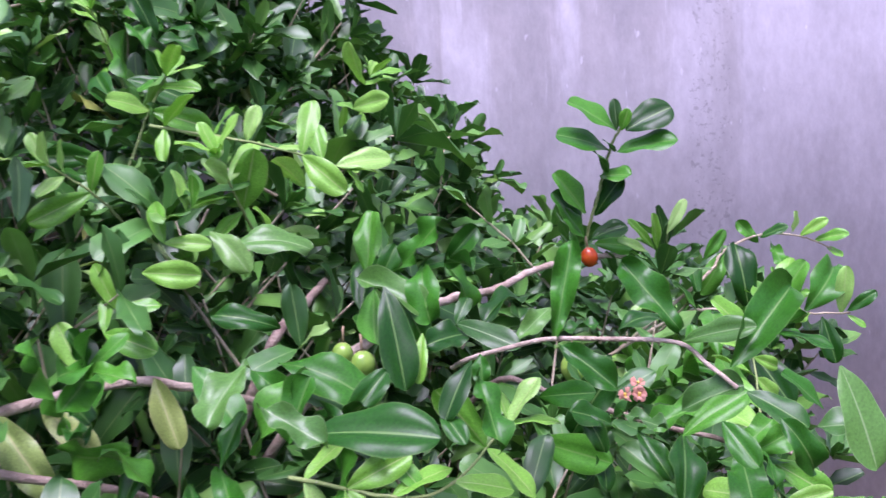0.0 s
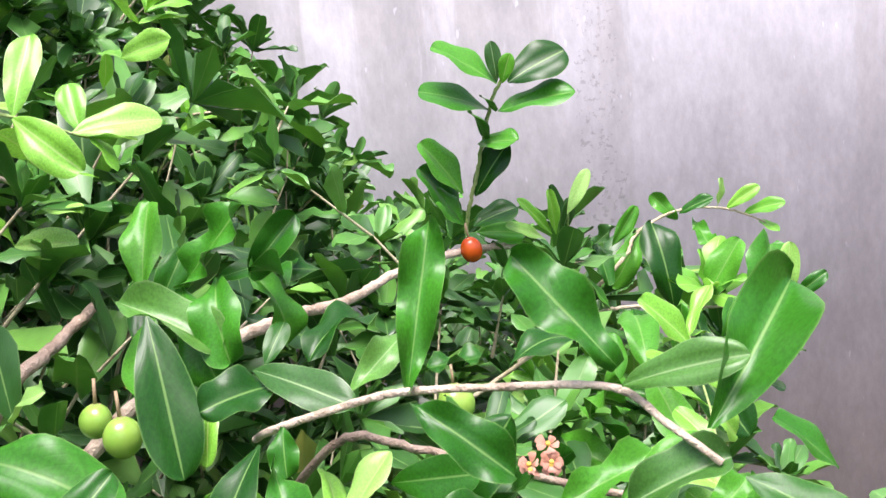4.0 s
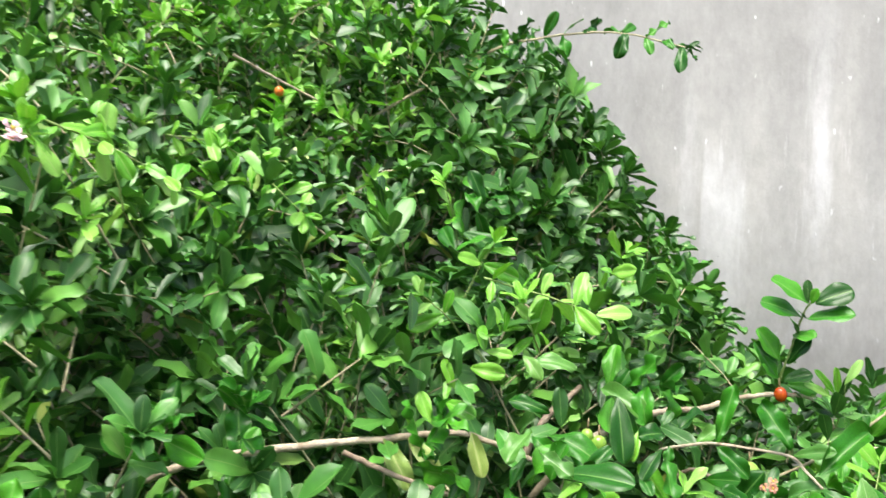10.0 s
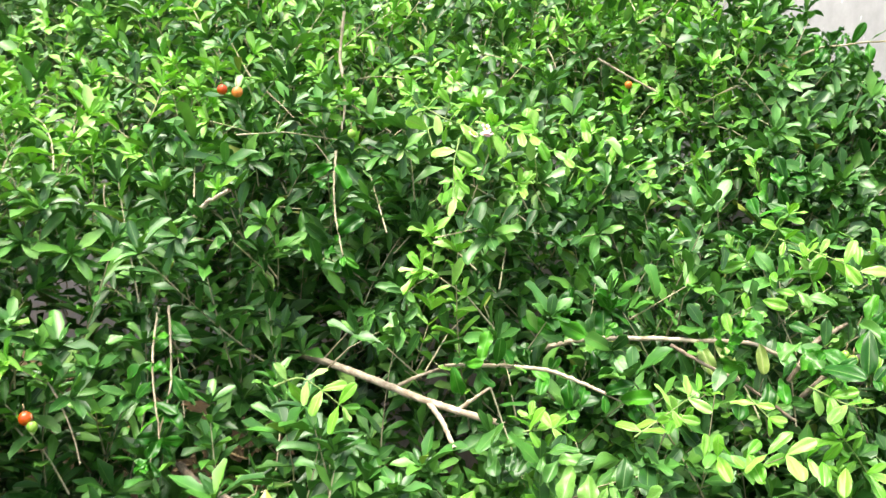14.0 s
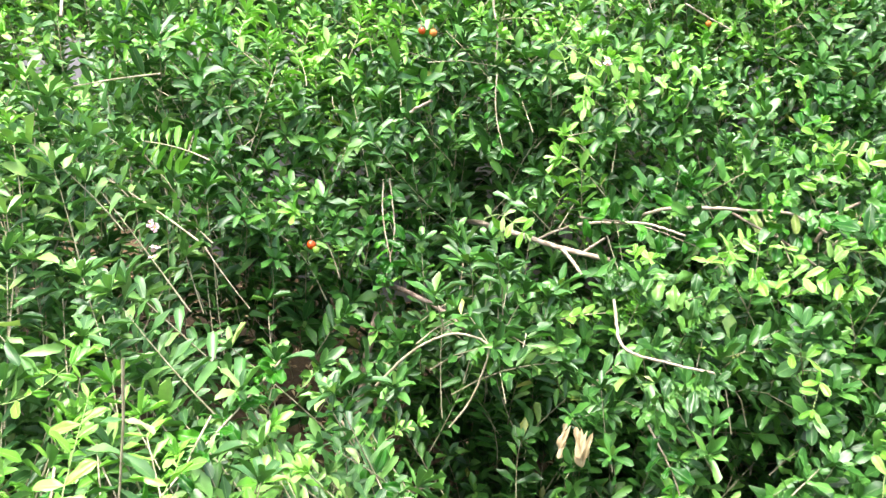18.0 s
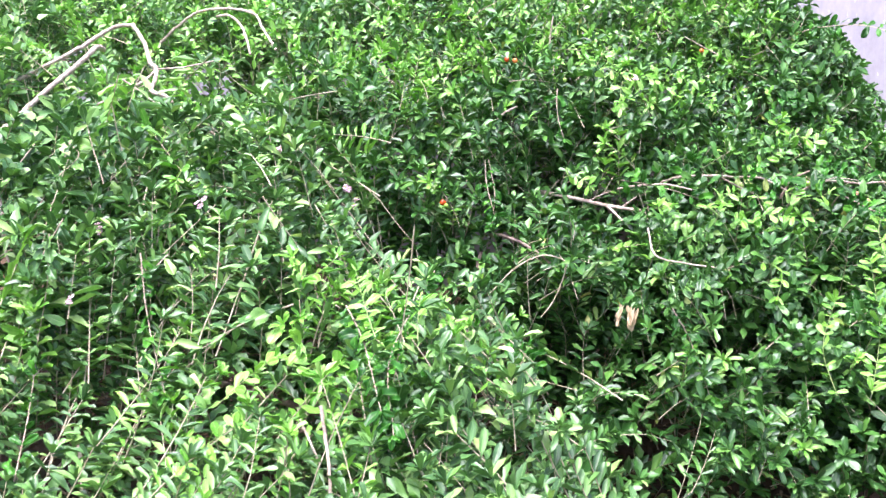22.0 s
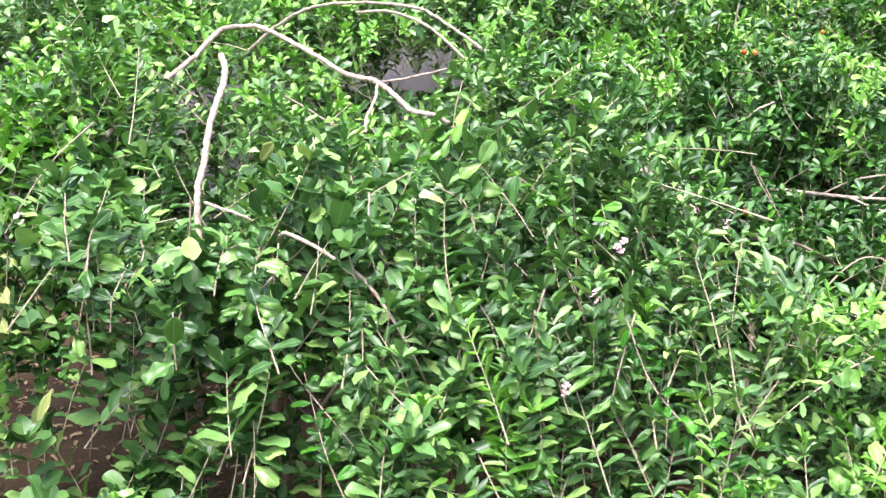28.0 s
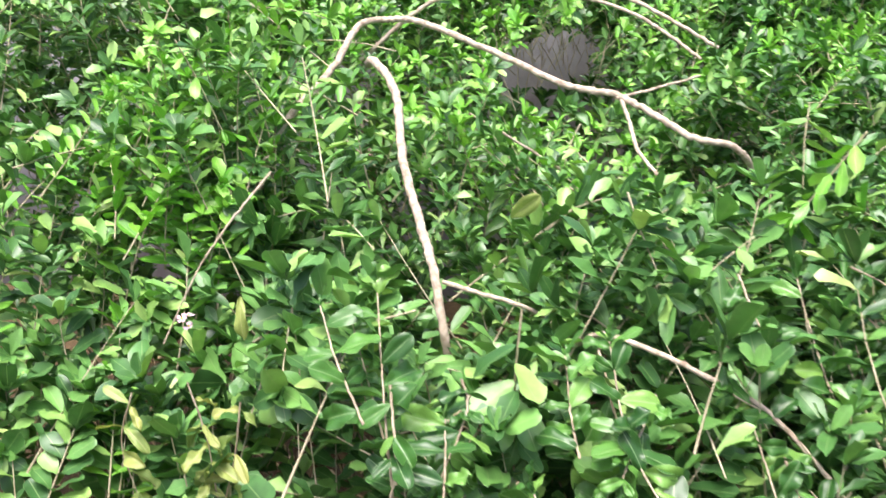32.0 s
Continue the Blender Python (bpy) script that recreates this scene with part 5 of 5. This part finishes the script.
YELLOWING = [
    [(-2.466, -1.42, 1.118), (-2.444, -1.42, 1.027), (-2.437, -1.42, 0.914)],
    [(-2.55, -1.42, 1.097), (-2.574, -1.42, 1.022), (-2.56, -1.42, 0.946)],
    [(-2.392, -1.42, 1.094), (-2.41, -1.42, 1.001), (-2.444, -1.42, 0.894)],
]
for pts in YELLOWING:
    stick("twig", C, pts, 0.0016, 0.0009, M_OLD)
    ladder(C, pts, 0.03, 0.048, r, "yellow", wide=0.75)
for pts, key in (
    ([(-0.6, -1.05, 0.75), (-0.58, -1.12, 0.85), (-0.55, -1.2, 0.92)], "young"),
    ([(-0.72, -0.95, 0.85), (-0.7, -1.0, 0.95), (-0.68, -1.05, 1.02)], "young"),
    ([(-0.25, 0.0, 0.8), (-0.15, -0.05, 0.88), (-0.08, -0.08, 0.93)], "light"),
    ([(-0.45, 0.2, 1.0), (-0.3, 0.16, 1.02), (-0.18, 0.12, 1.0)], "light"),
    ([(-0.2, 0.35, 1.0), (-0.08, 0.33, 1.04), (0.02, 0.3, 1.05)], "young"),
    ([(-0.4, -0.85, 0.8), (-0.32, -0.95, 0.86), (-0.28, -1.02, 0.88)], "light"),
):
    ladder(B, pts, 0.024, 0.046, r, key)
for pts, key in (
    ([(-0.25, 0.56, 1.1), (-0.21, 0.61, 1.17), (-0.17, 0.64, 1.22)], "young"),
    ([(-0.14, 0.74, 1.17), (-0.09, 0.76, 1.24), (-0.05, 0.78, 1.3)], "young"),
    ([(-0.3, 0.8, 1.22), (-0.28, 0.9, 1.32), (-0.26, 1.0, 1.37)], "mature"),
    ([(-0.2, 0.5, 1.06), (-0.12, 0.48, 1.1), (-0.06, 0.47, 1.12)], "mature"),
    ([(0.15, 0.75, 1.02), (0.2, 0.72, 1.06), (0.26, 0.72, 1.08)], "mature"),
    ([(-0.07, 0.7, 1.12), (-0.04, 0.66, 1.16), (0.0, 0.64, 1.17)], "mature"),
    ([(-0.46, 0.44, 1.07), (-0.45, 0.4, 1.12), (-0.43, 0.38, 1.16)], "mature"),
    ([(-0.4, 0.46, 1.09), (-0.38, 0.43, 1.13), (-0.37, 0.42, 1.17)], "mature"),
    ([(-0.24, 0.55, 1.08), (-0.22, 0.52, 1.12), (-0.2, 0.5, 1.15)], "mature"),
    ([(0.05, 0.6, 1.05), (0.12, 0.56, 1.07), (0.18, 0.54, 1.06)], "mature"),
):
    ladder(A, pts, 0.022 if key == "young" else 0.026, 0.036 if key == "young" else 0.05, r, key)


# ---- trunks and main limbs inside the shrubs ----
r = np.random.default_rng(51)
for parent, at, limbs in ((A, (-0.75, 1.2), [(-0.55, 0.75, 0.9), (-0.7, 0.45, 0.85), (-1.2, 1.0, 1.1), (-0.4, 1.35, 1.1), (-0.15, 1.0, 0.8)]), (B, (-0.95, -0.35), [(-0.9, 0.0, 0.85), (-0.6, -0.7, 0.6), (-1.3, -0.5, 0.85), (-0.65, -0.1, 0.55), (-1.15, -0.95, 0.6)]), (C, (-2.3, -0.45), [(-2.6, -0.1, 1.35), (-1.95, -0.75, 0.95), (-2.45, -0.95, 0.85), (-2.0, 0.0, 1.0), (-2.7, -0.6, 1.0)])):
    stick("trunk", parent, [(at[0], at[1], -0.05), (at[0] + 0.01, at[1], 0.12), (at[0] - 0.01, at[1] + 0.02, 0.28)], 0.035, 0.026, M_BARK, "short grey-brown trunk", 12)
    for x, y, z in limbs:
        m = ((at[0] + x) / 2 + r.uniform(-0.06, 0.06), (at[1] + y) / 2 + r.uniform(-0.06, 0.06), 0.2 + 0.4 * z)
        stick("limb", parent, [(at[0], at[1], 0.22), m, (x, y, z)], 0.017, 0.007, M_BARK, sides=8, wobble=0.002)
for pts, rad in (
    ([(-2.04, -1.0, 0.62), (-1.98, -1.0, 0.7), (-1.87, -1.0, 0.745)], 0.004),
    ([(-1.75, -1.1, 0.82), (-1.8, -1.12, 0.74), (-1.83, -1.15, 0.66), (-1.8, -1.2, 0.45)], 0.005),
    ([(-1.95, -1.05, 0.68), (-1.9, -1.05, 0.64), (-1.8, -1.08, 0.62)], 0.003),
):
    stick("dead_twig", C, pts, rad, rad * 0.6, M_PALE)

# ---- fallen leaves on the soil ----
r = np.random.default_rng(61)
n = 4200
x, y = r.uniform(-4.2, 0.9, n), r.uniform(-1.9, 1.9, n)
z = 0.025 * np.sin(3.1 * x + 1.3 * y) * np.sin(2.3 * y - x) + 0.012
a = r.uniform(0, 6.28, n)
litter = new("leaf_litter", leaf_mesh("leaf_litter", np.stack([x, y, z], -1), np.stack([np.cos(a), np.sin(a), r.uniform(-0.05, 0.3, n)], -1), unit(np.array([0, 0, 1.0]) + r.normal(0, 0.35, (n, 3))), r.uniform(0.03, 0.055, n), np.zeros(n, int), FINE, [M_DRY]))
tagged(litter, "dry brown fallen leaves strewn over the soil", "leaf litter", kind="stuff")

ladder(A, [(-0.37, 1.3, 1.601), (-0.25, 1.29, 1.634), (-0.116, 1.28, 1.638), (0.001, 1.27, 1.609)], 0.03, 0.046, np.random.default_rng(81))

# ---- single sprigs, leaf by leaf ----
YOUNG_NEAR = [
    [(-0.689, 0.353, 1.436), (-0.625, 0.348, 1.413), (-0.569, 0.383, 1.398)],
    [(-0.572, 0.404, 1.414), (-0.531, 0.472, 1.381), (-0.537, 0.654, 1.32)],
    [(-0.603, 0.338, 1.389), (-0.596, 0.317, 1.349), (-0.59, 0.316, 1.301)],
    [(-0.652, 0.725, 1.413), (-0.585, 0.779, 1.394), (-0.451, 0.722, 1.311)],
    [(-0.197, 0.659, 1.277), (-0.118, 0.642, 1.26), (-0.064, 0.658, 1.238)],
]
YOUNG_FRONT = [
    [(-0.529, -0.124, 1.113), (-0.506, -0.099, 1.122), (-0.465, -0.077, 1.094)],
    [(-0.265, 0.271, 1.016), (-0.24, 0.322, 1.042), (-0.219, 0.369, 1.064)],
    [(-0.163, 0.406, 1.064), (-0.13, 0.396, 1.043)],
    [(-0.099, 0.475, 1.073), (-0.028, 0.481, 1.057), (0.02, 0.532, 1.072)],
    [(-0.388, 0.203, 1.011), (-0.356, 0.233, 1.016)],
    [(-0.424, -1.048, 0.856), (-0.532, -0.963, 0.889), (-0.669, -0.853, 0.924)],
    [(-0.358, -1.004, 0.852), (-0.416, -0.933, 0.877), (-0.468, -0.864, 0.894)],
    [(-0.797, -0.955, 0.91), (-0.744, -0.905, 0.92), (-0.754, -0.828, 0.948)],
    [(0.277, 0.236, 0.577), (0.257, 0.331, 0.738), (0.186, 0.436, 0.909)],
]
YOUNG_LOW = [
    [(0.194, 0.193, 0.566), (0.132, 0.23, 0.681), (0.129, 0.318, 0.802)],
    [(-0.084, 0.256, 0.891), (-0.023, 0.28, 0.871), (-0.011, 0.229, 0.805)],
    [(0.255, 0.427, 0.872), (0.18, 0.52, 1), (0.215, 0.693, 1.062)],
    [(-1.589, -1.486, 0.598), (-1.577, -1.427, 0.703), (-1.539, -1.371, 0.787)],
    [(-0.679, -1.238, 0.704), (-0.654, -1.19, 0.748), (-0.617, -1.136, 0.794)],
    [(-0.666, -1.371, 0.585), (-0.627, -1.308, 0.65), (-0.577, -1.28, 0.692)],
    [(-1.247, -0.905, 1.14), (-1.228, -0.948, 1.1)],
    [(-1.477, -1.421, 0.694), (-1.401, -1.416, 0.68)],
]
CANES_FRONT = [
    [(-1.416, -1.568, 0.426), (-1.655, -1.436, 0.69), (-1.77, -1.324, 0.859)],
    [(-1.147, -1.123, 0.969), (-1.075, -1.159, 0.83), (-0.895, -1.243, 0.693)],
    [(-1.126, -1.488, 0.495), (-1.196, -1.408, 0.614), (-1.26, -1.349, 0.708)],
    [(-0.621, -0.936, 0.897), (-0.477, -1.036, 0.865), (-0.298, -1.177, 0.791)],
    [(-0.79, -0.386, 0.865), (-0.395, -1.035, 0.856), (-0.251, -1.194, 0.76)],
    [(-0.226, 0.006, 0.785), (-0.156, -0.01, 0.704), (-0.071, -0.051, 0.574)],
    [(-0.666, -0.356, 0.774), (-0.511, -0.428, 0.738), (-0.349, -0.526, 0.716)],
    [(-0.911, 0.038, 1.149), (-0.848, -0.012, 1.048), (-0.806, -0.081, 0.966)],
    [(-0.483, 0.14, 1.119), (-0.432, 0.315, 1.088), (-0.294, 0.321, 1.063)],
    [(-0.913, 0.02, 1.148), (-0.873, -0.023, 1.079), (-0.813, -0.06, 0.991)],
    [(-0.839, 0.324, 1.381), (-0.816, 0.297, 1.296), (-0.765, 0.262, 1.218)],
]
CANES_LEFT = [
    [(-1.292, -1.24, 1.05), (-1.312, -1.29, 0.957), (-1.357, -1.307, 0.83)],
    [(-1.561, -1.055, 1.207), (-1.502, -1.064, 1.176), (-1.449, -1.161, 1.13)],
    [(-1.723, -1.064, 1.191), (-1.697, -1.132, 1.135), (-1.668, -1.163, 1.109)],
    [(-1.67, -1.261, 0.989), (-1.644, -1.312, 0.919), (-1.635, -1.355, 0.837)],
    [(-2.184, -1.423, 1.134), (-2.171, -1.473, 1.023), (-2.22, -1.477, 0.871)],
    [(-1.93, -1.103, 1.071), (-1.878, -1.239, 0.958), (-1.798, -1.326, 0.868), (-1.63, -1.406, 0.751)],
    [(-1.305, -1.271, 1.015), (-1.289, -1.292, 0.895), (-1.272, -1.338, 0.742)],
    [(-1.136, -1.048, 0.957), (-1.149, -1.131, 0.89), (-1.16, -1.199, 0.823)],
    [(-2.027, -1.358, 0.974), (-2.044, -1.377, 0.913), (-2.078, -1.364, 0.815)],
    [(-2.101, -1.37, 1.125), (-2.091, -1.386, 1.087), (-2.116, -1.445, 1.018)],
]
r = np.random.default_rng(91)
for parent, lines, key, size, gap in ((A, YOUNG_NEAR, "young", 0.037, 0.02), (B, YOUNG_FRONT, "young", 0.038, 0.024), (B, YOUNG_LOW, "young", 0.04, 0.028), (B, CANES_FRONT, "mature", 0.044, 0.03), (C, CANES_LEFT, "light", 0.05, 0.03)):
    for line in lines:
        if key == "young":
            p = np.array(line)
            line = (p + (0.035 if p[0, 0] < -0.35 or p[0, 1] < 0.5 else 0.0) * outward(p[:, 0], p[:, 1])).tolist()
        stick("twig", parent, line, *((0.0021, 0.001, M_OLD) if key != "young" else (0.0013, 0.0006, M_SHOOT)))
        ladder(parent, line, gap, size, r, key)

# ---- fresh pale rosettes at the ends of short new shoots ----
FRESH = [
    (-0.14, 0.66, 1.215),
    (-0.22, 0.73, 1.280),
    (-0.32, 0.98, 1.330),
    (-0.24, 0.66, 1.230),
    (-0.11, 1.17, 1.195),
    (-0.70, 0.45, 1.470),
    (-0.59, 0.42, 1.410),
    (-0.55, 0.48, 1.390),
    (-0.60, 0.75, 1.370),
    (-0.62, 0.33, 1.330),
    (-0.02, 0.51, 0.995),
    (-0.38, 0.24, 1.000),
    (-0.23, 0.37, 1.040),
    (-1.10, 0.45, 1.640),
    (-0.69, 0.37, 1.430),
]
r = np.random.default_rng(101)
for x, y, z in FRESH:
    base = np.array((x, y, z))
    up = unit(np.array([0.1, -0.35, 0.75]) + r.normal(0, 0.3, 3))
    line = [base - 0.04 * up, base, base + r.uniform(0.03, 0.055) * up + r.normal(0, 0.006, 3)]
    owner = A if y > 0.3 else B
    stick("twig", owner, line, 0.0013, 0.0007, M_SHOOT)
    ladder(owner, line, 0.024, 0.04, r, "young", 0.025)
